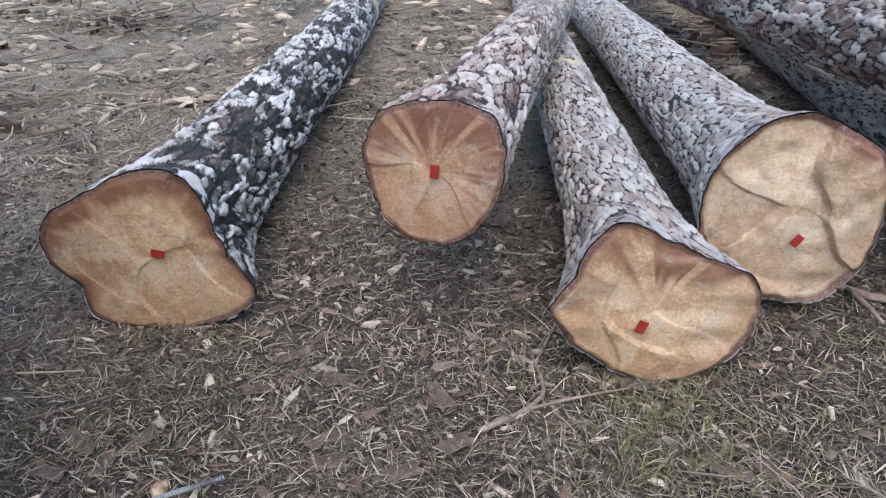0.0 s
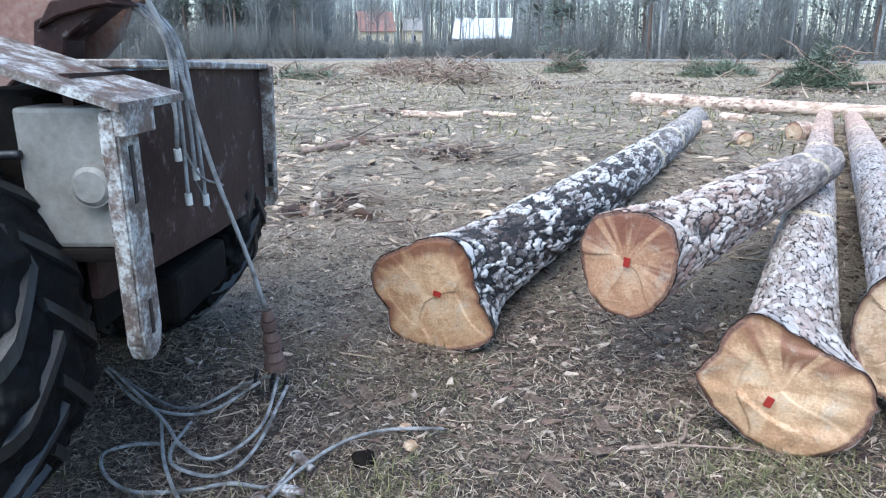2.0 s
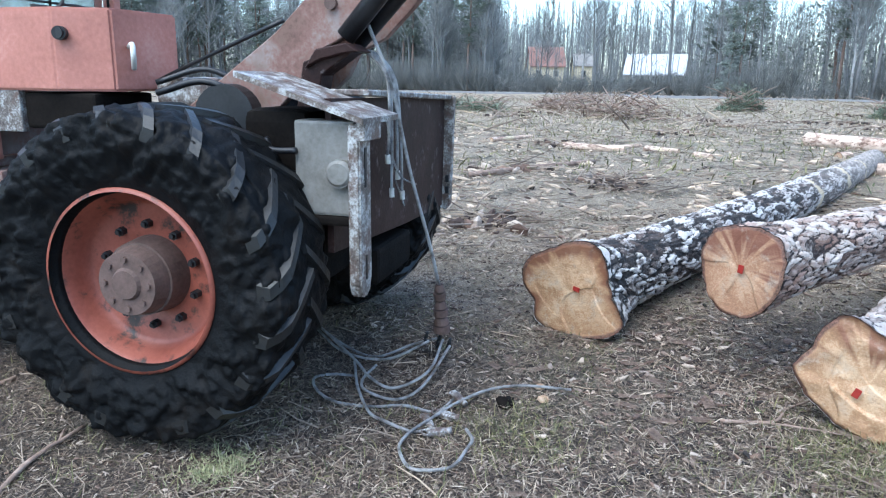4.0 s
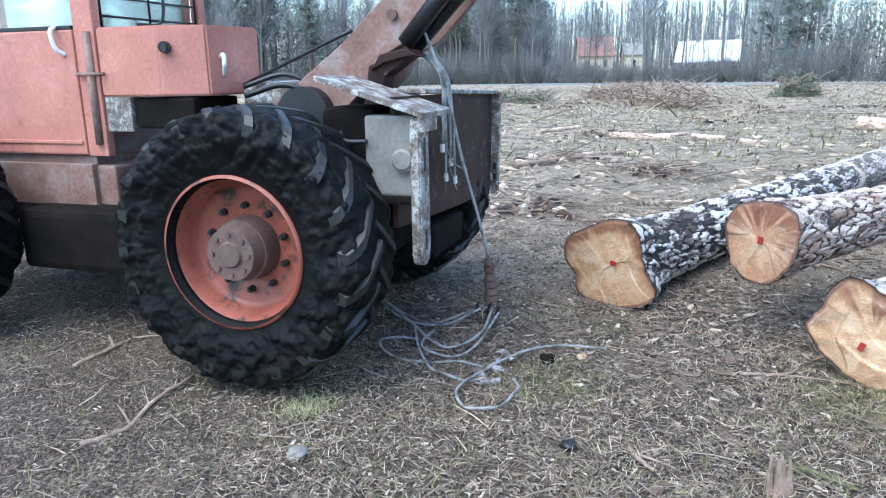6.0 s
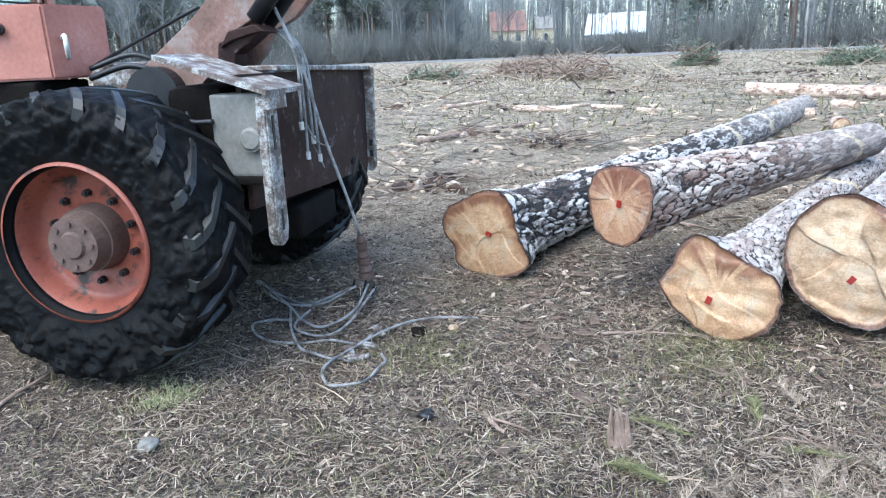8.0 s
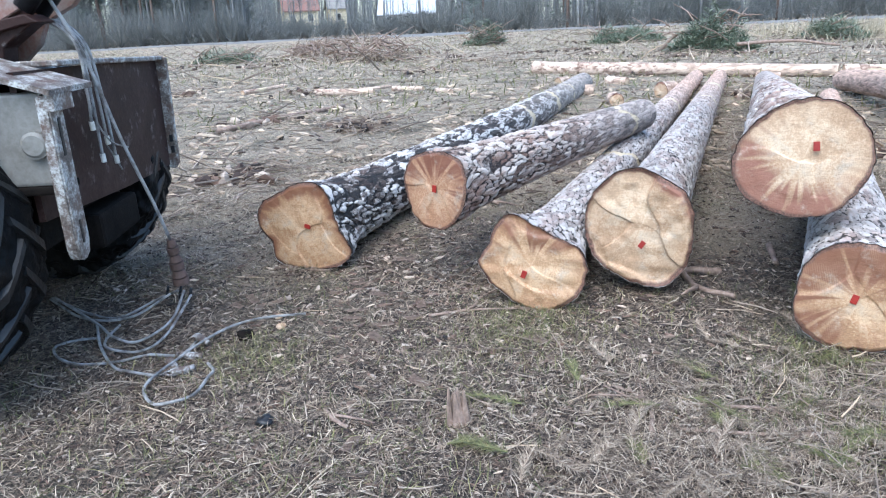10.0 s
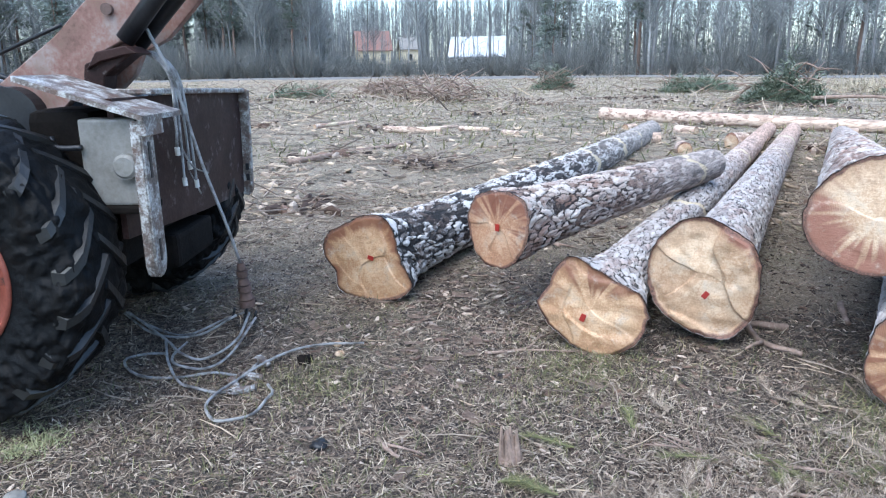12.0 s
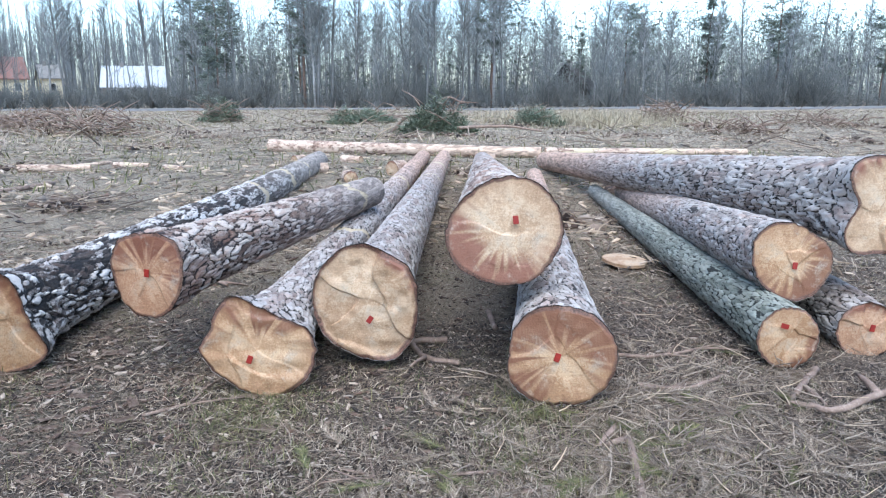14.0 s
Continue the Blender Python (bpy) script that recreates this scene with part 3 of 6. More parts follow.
    where = np.stack([np.cos(T) * r_shaft / plate, np.sin(T) * r_shaft / plate, S / (plate * 3.0) + seed * 3.0], -1).astype(np.float32)
    me.attributes.new("bark_uv", "FLOAT_VECTOR", "POINT").data.foreach_set("vector", where.ravel())
    stem = new("bark", me)
    stem.parent = top
    # butt face and tip face
    for which in (0, 1):
        row = 0 if which == 0 else n_s - 1
        rings = 44 if which == 0 else 6
        rr = np.linspace(0, 1, rings + 1)[1:]
        edge_x, edge_y, edge_z = X[row], Y[row], Z[row]
        fv, rim, spoke, dark_part = [(float(edge_x.mean()), float(edge_y.mean()), float(edge_z.mean()))], [0.0], [0.5], [0.0]
        sign = -1 if which == 0 else 1
        seeds = rng.uniform(-1, 1, (6, 6))
        seeds[:, :2] *= r_butt * 0.75
        seeds[:, 5] = seeds[:, 5] * 0.5 + 0.5
        facet = [0.5]
        for k, q in enumerate(rr):
            qq = q * (0.985 if which == 0 else 1.0)
            px = edge_x.mean() + (edge_x - edge_x.mean()) * qq
            py = edge_y.mean() + (edge_y - edge_y.mean()) * qq
            # saw cuts from several sides leave low facets
            wx, wy = px + 0.035 * np.sin(py * 17 + seed), py + 0.035 * np.sin(px * 15 + seed)
            dist = np.hypot(wx[:, None] - seeds[:, 0], wy[:, None] - seeds[:, 1])
            share = np.exp(-(dist - dist.min(1)[:, None]) / 0.0035)
            share /= share.sum(1)[:, None]
            tilt = seeds[:, 2] + 0.4 * (seeds[:, 3] * px[:, None] + seeds[:, 4] * py[:, None]) / r_butt
            step_z = terrace * ((share * tilt).sum(1) + 0.5 * (smooth_noise(px * 18, py * 18, seed + 1) - 0.5)) * (which == 0)
            facet += (share * seeds[:, 5]).sum(1).tolist()
            keep = np.clip((1 - q) * 12, 0, 1)
            pz = edge_z + sign * (0.004 * keep) + step_z * keep
            if k == 0:
                fv[0] = (fv[0][0], fv[0][1], float(pz.mean()))
            fv += list(zip(px.tolist(), py.tolist(), pz.tolist()))
            rim += (q + 0.07 * (smooth_noise(np.cos(th) * 3 + 7, np.sin(th) * 3 + seed, seed + 3) - 0.6) * q).tolist()
            ray = smooth_noise(np.cos(th + 0.3 * q) * 5 + 9, np.sin(th + 0.3 * q) * 5 + 9 + q * 0.9, seed + 5) * 0.5 + smooth_noise(np.cos(th) * 13 + 20, np.sin(th) * 13 + 20 + q * 1.5, seed + 8) * 0.5
            spoke += np.clip((ray - 0.5) * 2.2 + 0.5, 0, 1).tolist()
            off = (np.degrees(th) - stain[0] + 180) % 360 - 180
            dark_part += (np.exp(-(off / stain[1]) ** 2) * np.clip((q - 1 + stain[2]) / stain[2] * 1.3, 0, 1)).tolist()
        ff = [(0, 1 + k, 1 + (k + 1) % n_t) for k in range(n_t)]
        for j in range(rings - 1):
            o = 1 + j * n_t
            ff += [(o + k, o + n_t + k, o + n_t + (k + 1) % n_t, o + (k + 1) % n_t) for k in range(n_t)]
        if which == 0:
            ff = [q[::-1] for q in ff]
        name_f = "sawn_butt" if which == 0 else "sawn_tip"
        fm = mesh_from(name_f, fv, ff, M[wood])
        for key, values in (("rim", rim), ("spoke", spoke), ("stain", dark_part), ("facet", facet)):
            fm.attributes.new(key, "FLOAT", "POINT").data.foreach_set("value", np.array(values, np.float32))
        new(name_f, fm).parent = top
    if tag is not None:
        bm = bmesh.new()
        add_box(bm, (-0.015, -0.023, -0.004), (0.015, 0.023, 0.002), 0.0015)
        bmesh.ops.transform(bm, verts=bm.verts, matrix=Matrix.Translation((tag[0], tag[1], -0.018)) @ Matrix.Rotation(radians(tag_turn), 4, "Z"))
        part("tag", bm, M["tag"], top, "small red plastic tag")
    return top


# root swell round each butt, in cm from the right side anticlockwise
SWELL_A = [29, 28, 33, 37, 32, 29, 31, 37, 36, 28, 36, 33, 29, 30, 35, 40]
SWELL_B = [24, 26, 28, 25, 23, 24, 26, 25, 24, 23, 25, 27, 26, 26, 24, 23]
SWELL_C = [32, 31, 25, 23, 26, 34, 32, 28, 33, 29, 26, 26, 28, 30, 31, 32]
SWELL_D = [31, 33, 34, 32, 36, 36, 35, 34, 33, 33, 33, 32, 34, 38, 36, 33]
SWELL_E = [31, 31, 32, 31, 29, 29, 32, 33, 30, 30, 31, 30]
SWELL_F = [29, 28, 27, 26, 28, 28, 27, 30, 28, 26, 27, 28]
SWELL_G = [26, 24, 22, 25, 29, 28, 24, 23, 24, 27, 28, 26]
log("dark log with black and silver flaking bark", (-2.252, 0.979, 0.279), (-10.4, 9.6, 0.2), 0.33, 0.24, 0.195, SWELL_A, "bark_black", "cut_gold", 3,
    0.058, 0.02, bands=[(5.6, 0.16), (7.6, 0.2), (9.2, 0.12)], tag=(0.05, 0.027), tag_turn=80, stain=(110, 120, 0.35), terrace=0.012, around=230, bend=0.12)
log("short log with brown-grey bark and a resin-red butt", (-1.459, 1.644, 0.62), (-3.4, 5.05, 0.585), 0.25, 0.21, 0.155, SWELL_B, "bark_brown", "cut_red", 5,
    0.05, 0.015, bands=[(3.2, 0.12)], tag=(0.011, 0.008), tag_turn=-5, stain=(70, 95, 0.95), around=210, terrace=0.005)
log("grey-barked log with a wide flared sawn butt", (-0.754, 1.903, 0.265), (-9.6, 12.1, 0.16), 0.29, 0.195, 0.155, SWELL_C, "bark_grey", "cut_gold", 8,
    0.038, 0.012, bands=[(2.9, 0.13), (7.5, 0.2)], tag=(-0.039, -0.05), tag_turn=-20, stain=(80, 75, 0.85), flare=0.3, terrace=0.024)
log("grey log with a flared butt of stepped saw cuts", (-0.603, 2.562, 0.411), (-9.2, 12.4, 0.16), 0.34, 0.225, 0.155, SWELL_D, "bark_grey", "cut_pale", 11,
    0.036, 0.011, bands=[(6.5, 0.12), (9.0, 0.3)], tag=(0.021, -0.09), tag_turn=-35, stain=(50, 30, 0.25), flare=0.34, terrace=0.034)
log("thick log resting on another, pale butt with dark red rays", (0.15, 2.92, 0.894), (-7.7, 12.04, 0.2), 0.31, 0.275, 0.18, SWELL_E, "bark_brown", "cut_pale", 14,
    0.06, 0.015, tag=(0.056, 0.07), tag_turn=5, stain=(235, 95, 0.8), terrace=0.01)
log("log under another, warm brown butt with pale rays", (0.558, 2.891, 0.289), (-5.2, 10.57, 0.15), 0.285, 0.25, 0.15, SWELL_F, "bark_grey", "cut_gold", 17,
    0.038, 0.011, tag=(-0.021, 0.003), tag_turn=-15, stain=(110, 150, 1.0), terrace=0.01)
log("log lying on two thinner logs", (1.091, 4.713, 0.572), (-2.76, 9.5, 0.18), 0.255, 0.235, 0.15, SWELL_G, "bark_grey", "cut_gold", 20,
    0.04, 0.012, tag=(0.013, -0.027), tag_turn=-5, stain=(320, 110, 0.8), terrace=0.01)
log("thin straight log with greenish bark", (1.238, 4.288, 0.196), (-3.44, 9.76, 0.12), 0.188, 0.175, 0.105, [(280, 0.04, 30)], "bark_green", "cut_gold", 23,
    0.04, 0.009, tag=(-0.031, 0.079), tag_turn=75, stain=(330, 60, 0.5), terrace=0.008)
log("grey log half hidden under others and slash", (1.52, 4.93, 0.14), (-1.6, 9.2, 0.12), 0.185, 0.2, 0.12, [(100, 0.08, 40)], "bark_grey", "cut_red", 26,
    0.05, 0.013, tag=(0.02, 0.03), tag_turn=-10)
log("huge log on top of the pile with a flared notched butt", (1.52, 5.15, 0.93), (-6.55, 12.8, 0.2), 0.31, 0.285, 0.185, [(135, 0.2, 24), (225, 0.28, 24), (178, -0.28, 22), (40, 0.08, 30)], "bark_grey", "cut_pale", 29,
    0.048, 0.017, tag=(0.05, 0.02), tag_turn=10)
# logs that lie across the tips
log("long thin log lying across the far tips", (-14.9, 11.3, 0.19), (-8.1, 14.85, 0.16), 0.21, 0.2, 0.15, [], "bark_pink", "cut_pale", 32, 0.06, 0.008, tag=None, around=40, group="cross logs")
log("thin pale pole with peeled bark", (-8.3, 15.3, 0.14), (-4.7, 19.5, 0.1), 0.13, 0.12, 0.08, [], "bark_pink", "cut_pale", 35, 0.06, 0.004, bands=[(1.0, 0.6), (3.2, 0.8)], tag=None, around=30, group="cross logs")
log("thin pale pole with peeled bark", (-7.3, 14.1, 0.13), (-3.3, 17.6, 0.1), 0.12, 0.11, 0.08, [], "bark_pink", "cut_pale", 38, 0.06, 0.004, bands=[(1.0, 0.6), (3.2, 0.8)], tag=None, around=30, group="cross logs")
log("short reddish log lying in the clearing", (-14.5, 4.75, 0.09), (-13.6, 5.9, 0.08), 0.09, 0.085, 0.075, [], "bark_pink", "cut_pale", 41, 0.06, 0.006, tag=None, around=30, group="cross logs")
for i, (x, y, a, n, r) in enumerate([(-10.7, 10.5, 20, 0.5, 0.12), (-9.5, 8.7, 70, 0.35, 0.13), (-7.6, 8.2, 150, 0.4, 0.13), (-7.9, 9.5, 95, 0.35, 0.17), (-9.0, 13.3, 40, 0.5, 0.1), (-6.0, 13.2, 160, 0.35, 0.13), (-11.8, 9.9, 110, 0.4, 0.1)]):
    d = Vector((math.cos(radians(a)), math.sin(radians(a)), 0)) * n
    log("short sawn offcut of log lying on the ground", (x, y, r), (x + d.x, y + d.y, r * 0.95), r, r * 0.98, r * 0.95, [], "bark_pink", "cut_pale", 50 + i, 0.06, 0.006, tag=None, around=32, group="offcuts", category="offcut", name="log_offcut")


def slab(x, y, r):
    rng = random.Random(5)
    bm = bmesh.new()
    ring = [(r * (1 + 0.1 * rng.random()) * math.cos(2 * math.pi * k / 22), 0.8 * r * (1 + 0.1 * rng.random()) * math.sin(2 * math.pi * k / 22)) for k in range(22)]
    add_prism(bm, ring, 0, 0.03, lambda p, h: (p[0], p[1], h))
    top = thing("wood_disc", "thin pale sawn wood disc lying on the ground", "wood disc", pose(x, y, 0.035, 6, 4, 30))
    part("disc", bm, M["cut_pale"], top)


slab(-0.8, 6.0, 0.2)

for i, (x, y, a, n, r) in enumerate([(-14.0, 5.6, 120, 1.3, 0.07), (-13.6, 6.4, 40, 0.8, 0.09), (-16.5, 3.4, 130, 1.9, 0.06), (-12.4, 7.0, 10, 0.5, 0.08)]):
    d = Vector((math.cos(radians(a)), math.sin(radians(a)), 0)) * n
    log("pale split log piece lying in the clearing", (x, y, r), (x + d.x, y + d.y, r * 0.95), r, r * 0.98, r * 0.8, [], "bark_pink", "cut_pale", 70 + i, 0.06, 0.006, bands=[(n * 0.4, n * 0.2)], tag=None, around=24, group="offcuts", category="offcut", name="log_offcut")

# ---- skidder ----
skidder = thing("log_skidder", "old faded orange forestry skidder with muddy tyres", "tractor", pose(-1.0, -1.38, 0, 0, 0, -22.3))


def P(u, v, z):
    """u: across, away from the near wheel; v: towards the rear plate."""
    return (-u, v, z)


def boxp(name, lo, hi, mat, bevel=0.012, label="", m=None, parent=None):
    bm = bmesh.new()
    a, b = P(*lo), P(*hi)
    add_box(bm, [min(p, q) for p, q in zip(a, b)], [max(p, q) for p, q in zip(a, b)], bevel, m)
    return part(name, bm, M[mat], parent or skidder, label)


def side_plate(name, outline, u0, u1, mat, label="", bevel=0.006):
    bm = bmesh.new()
    add_prism(bm, outline, u0, u1, lambda p, h: P(h, p[0], p[1]))
    if bevel:
        bmesh.ops.bevel(bm, geom=list(bm.edges), offset=bevel, segments=1, affect="EDGES")
    return part(name, bm, M[mat], skidder, label)


def rod(name, points, r, mat, label="", sides=10, parent=None, smooth=6):
    bm = bmesh.new()
    add_tube(bm, glide([P(*p) for p in points], smooth), r, sides)
    return part(name, bm, M[mat], parent or skidder, label)


def wheel(u, v, near, seed):
    """A tyre with bars, rim, hub and bolts. near: whether its outer side looks at the small-u side."""
    R, W = 0.735, 0.5
    face = 1 if near else -1
    # profile: distance inwards from the outer side, radius
    prof = [(0.16, 0.36), (0.06, 0.375), (0.035, 0.4), (0.015, 0.46), (-0.01, 0.56), (-0.01, 0.64), (0.02, 0.695), (0.1, 0.712), (0.25, 0.715), (0.4, 0.712), (0.48, 0.695), (0.51, 0.64), (0.51, 0.56), (0.485, 0.46), (0.465, 0.4), (0.34, 0.36)]
    fine = []
    for a, b in zip(prof, prof[1:]):
        fine += [(a[0] + (b[0] - a[0]) * k / 8, a[1] + (b[1] - a[1]) * k / 8) for k in range(8)]
    fine.append(prof[-1])
    n = 380
    verts, faces = [], []
    for i in range(n):
        a = 2 * math.pi * i / n
        for w, r in fine:
            spot = Vector((math.cos(a) * r * 11 + seed * 9, math.sin(a) * r * 11, w * 11))
            lump = noise.fractal(spot * 0.6, 0.9, 2.1, 4)
            clod = abs(noise.noise(spot * 1.2)) + 0.5 * abs(noise.noise(spot * 2.4))
            side = min(1, max(0, (r - 0.41) / 0.06))
            grow = side * (0.022 * max(lump, -0.4) + 0.018 * clod - 0.006)
            rr = r + grow
            ww = w - grow * (1 if w < 0.1 else -1 if w > 0.4 else 0) * 1.4
            verts.append(P(u + face * ww, v + rr * math.cos(a), 0.745 + rr * math.sin(a)))
    k = len(fine)
    for i in range(n):
        for j in range(k - 1):
            faces.append((i * k + j, i * k + j + 1, (i + 1) % n * k + j + 1, (i + 1) % n * k + j))
    me = mesh_from("tyre", verts, faces, M["rubber"], True)
    tyre = new("tyre", me)
    tyre.parent = skidder
    tyre["label"] = "wide muddy black tractor tyre with angled bars"
    # bars across the tread, from the shoulder to the middle, leaning
    lug_meshes = []
    for half in (0, 1):
        bm = bmesh.new()
        segs = 7
        rows = []
        for s in range(segs + 1):
            q = s / segs
            w = (-0.008 + 0.275 * q) if half == 0 else (W + 0.008 - 0.275 * q)
            lean = -0.34 * (1 - q) ** 1.0 + 0.06
            drop = 0.06 * max(0, 1 - q * 3.2) ** 1.6
            r_top, r_low = R - 0.006 - drop, 0.69 - drop * 1.3
            half_a = 0.033 + 0.012 * (1 - q)
            row = []
            for da, r in ((-half_a * 1.25, r_low), (-half_a * 0.8, r_top), (half_a * 0.8, r_top), (half_a * 1.25, r_low)):
                a = lean + da
                row.append(bm.verts.new(P(face * w, r * math.cos(a), r * math.sin(a))))
            rows.append(row)
        for a, b in zip(rows, rows[1:]):
            for i in range(3):
                bm.faces.new((a[i], a[i + 1], b[i + 1], b[i]))
        bm.faces.new(rows[0])
        bm.faces.new(rows[-1][::-1])
        bmesh.ops.recalc_face_normals(bm, faces=bm.faces)
        lm = bpy.data.meshes.new("tread_bar")
        bm.to_mesh(lm)
        bm.free()
        lm.materials.append(M["lug"])
        lug_meshes.append(lm)
    for i in range(20):
        for half in (0, 1):
            a = 2 * math.pi * (i + 0.5 * half) / 20
            ob = new("tread_bar", lug_meshes[half])
            ob.parent = tyre
            ob.matrix_local = Matrix.Translation(P(u, v, 0.745)) @ Matrix.Rotation(a, 4, "X")
    # rim: deep dish
    rim_prof = [(0.02, 0.385), (0.025, 0.4), (0.05, 0.405), (0.06, 0.38), (0.1, 0.365), (0.15, 0.335), (0.19, 0.325), (0.2, 0.3), (0.195, 0.2), (0.22, 0.16), (0.23, 0.05)]
    verts, faces = [], []
    n2, k2 = 72, len(rim_prof)
    for i in range(n2):
        a = 2 * math.pi * i / n2
        for w, r in rim_prof:
            verts.append(P(u + face * w, v + r * math.cos(a), 0.745 + r * math.sin(a)))
    for i in range(n2):
        for j in range(k2 - 1):
            faces.append((i * k2 + j, i * k2 + j + 1, (i + 1) % n2 * k2 + j + 1, (i + 1) % n2 * k2 + j))
    rim = new("rim", mesh_from("rim", verts, faces, M["rim_red"], True))
    rim.parent = tyre
    rim["label"] = "dished orange-red steel rim with mud"
    bm = bmesh.new()
    c = Vector(P(u, v, 0.745))
    inn = Vector(P(face, 0, 0))
    add_cyl(bm, c + inn * 0.25, c + inn * 0.1, 0.175, 0.16, 28)
    add_cyl(bm, c + inn * 0.1, c + inn * 0.02, 0.15, 0.135, 28)
    add_cyl(bm, c + inn * 0.02, c + inn * 0.005, 0.07, 0.06, 20)
    for i in range(8):
        a = 2 * math.pi * i / 8
        o = Vector((0, math.cos(a), math.sin(a))) * 0.105
        add_cyl(bm, c + inn * 0.03 + o, c + inn * 0.008 + o, 0.014, seg=6)
    part("hub", bm, M["hub_brown"], tyre, "rusty brown wheel hub")
    for i in range(10):
        a = 2 * math.pi * (i + 0.5) / 10
        o = Vector((0, math.cos(a), math.sin(a))) * 0.225
        bm = bmesh.new()
        add_cyl(bm, c + inn * 0.21 + o, c + inn * 0.165 + o, 0.02, seg=6)
        add_cyl(bm, c + inn * 0.165 + o, c + inn * 0.15 + o, 0.011, seg=8)
        part("wheel_nut", bm, M["black"], tyre)


wheel(0.02, 0.03, True, 1)
wheel(0.02, -2.56, True, 2)
wheel(2.5, 0.03, False, 3)
wheel(2.5, -2.56, False, 4)
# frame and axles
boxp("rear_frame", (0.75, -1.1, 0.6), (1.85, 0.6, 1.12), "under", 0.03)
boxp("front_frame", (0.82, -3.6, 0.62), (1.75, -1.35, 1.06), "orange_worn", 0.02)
# Plain dark boxes added to close the see-through gap below the cab.
boxp("belly_filler", (0.55, -1.95, 0.4), (1.95, -0.7, 0.8), "under", 0.05)
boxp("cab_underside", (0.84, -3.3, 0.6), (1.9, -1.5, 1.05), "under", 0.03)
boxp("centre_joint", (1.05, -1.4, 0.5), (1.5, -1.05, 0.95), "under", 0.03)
for v in (0.03, -2.56):
    bm = bmesh.new()
    add_cyl(bm, P(0.2, v, 0.745), P(2.3, v, 0.745), 0.13, seg=20)
    add_cyl(bm, P(1.0, v, 0.745), P(1.55, v, 0.745), 0.24, seg=24)
    part("axle", bm, M["under"], skidder)
boxp("chassis_side", (0.78, -2.34, 0.79), (0.83, -1.5, 1.07), "orange_worn", 0.006, "worn orange side plate")
# cab
cab_u0, cab_u1 = 0.8, 1.95
boxp("cab_floor", (cab_u0 + 0.03, -3.4, 1.06), (cab_u1, -1.5, 1.12), "orange_worn")
boxp("cab_door", (cab_u0 - 0.012, -2.4, 1.13), (cab_u0 + 0.03, -1.53, 1.915), "orange", 0.012, "faded orange steel cab door panel")
boxp("door_rib", (cab_u0 - 0.024, -2.39, 1.2), (cab_u0 - 0.01, -1.55, 1.222), "orange", 0.004)
boxp("cab_side_panel", (cab_u0, -3.4, 1.13), (cab_u0 + 0.04, -2.42, 1.93), "orange", 0.01)
boxp("cab_far_panel", (cab_u1 - 0.04, -3.4, 1.13), (cab_u1, -1.5, 1.93), "orange", 0.01)
boxp("cab_rear_panel", (cab_u0 + 0.1, -1.5, 1.13), (cab_u1, -1.46, 1.9), "orange_worn", 0.01)
boxp("cab_front_panel", (cab_u0 + 0.04, -3.4, 1.13), (cab_u1 - 0.04, -3.36, 1.93), "orange", 0.01)
boxp("cab_roof", (cab_u0 - 0.04, -3.5, 2.72), (cab_u1 + 0.04, -1.35, 2.8), "orange", 0.02)
for u in (cab_u0, cab_u1 - 0.07):
    for v, w in ((-3.42, 0.07), (-2.43, 0.05), (-1.53, 0.16)):
        boxp("cab_pillar", (u, v, 1.93 if v < -2 else 1.12), (u + 0.07, v + w, 2.72), "orange", 0.012)
boxp("window_seal", (cab_u0 - 0.008, -2.4, 1.915), (cab_u0 + 0.03, -1.54, 1.94), "black", 0.004)
boxp("window_seal", (cab_u0 - 0.004, -3.36, 1.935), (cab_u0 + 0.03, -2.44, 1.955), "black", 0.004)
for a, b in (((cab_u0 + 0.02, -2.38, 1.94), (cab_u0 + 0.026, -1.53, 2.72)), ((cab_u0 + 0.02, -3.35, 1.95), (cab_u0 + 0.026, -2.43, 2.72)),
             ((cab_u1 - 0.03, -3.35, 1.95), (cab_u1 - 0.024, -1.53, 2.72)), ((cab_u0 + 0.1, -1.45, 1.92), (cab_u1 - 0.08, -1.444, 2.72)), ((cab_u0 + 0.08, -3.39, 1.95), (cab_u1 - 0.08, -3.384, 2.72))):
    pane = boxp("window_pane", a, b, "glass", 0, "cab window glass")
    pane.visible_shadow = False
for z in (2.0, 2.12, 2.24, 2.36, 2.48, 2.6):
    rod("guard_bar", [(cab_u0 + 0.1, -1.4, z), (cab_u1 - 0.1, -1.4, z)], 0.008, "black", sides=6, smooth=1)
for u in (cab_u0 + 0.1, 1.35, cab_u1 - 0.1):
    rod("guard_bar", [(u, -1.39, 1.93), (u, -1.39, 2.68)], 0.009, "black", sides=6, smooth=1)
rod("door_handle", [(cab_u0 - 0.012, -1.66, 1.93), (cab_u0 - 0.06, -1.65, 1.9), (cab_u0 - 0.055, -1.63, 1.8), (cab_u0 - 0.012, -1.6, 1.76)], 0.014, "white", "white door handle")
rod("door_latch", [(cab_u0 - 0.02, -1.52, 1.64), (cab_u0 - 0.03, -1.3, 1.64)], 0.012, "orange_worn", smooth=1)
rod("pipe", [(cab_u0 - 0.01, -1.42, 1.9), (cab_u0 - 0.01, -1.42, 1.2)], 0.025, "orange_worn", smooth=1)
rod("mirror_arm", [(1.0, -1.3, 2.3), (1.15, -1.15, 2.32), (1.17, -1.14, 1.98), (1.05, -1.25, 1.95)], 0.01, "black")
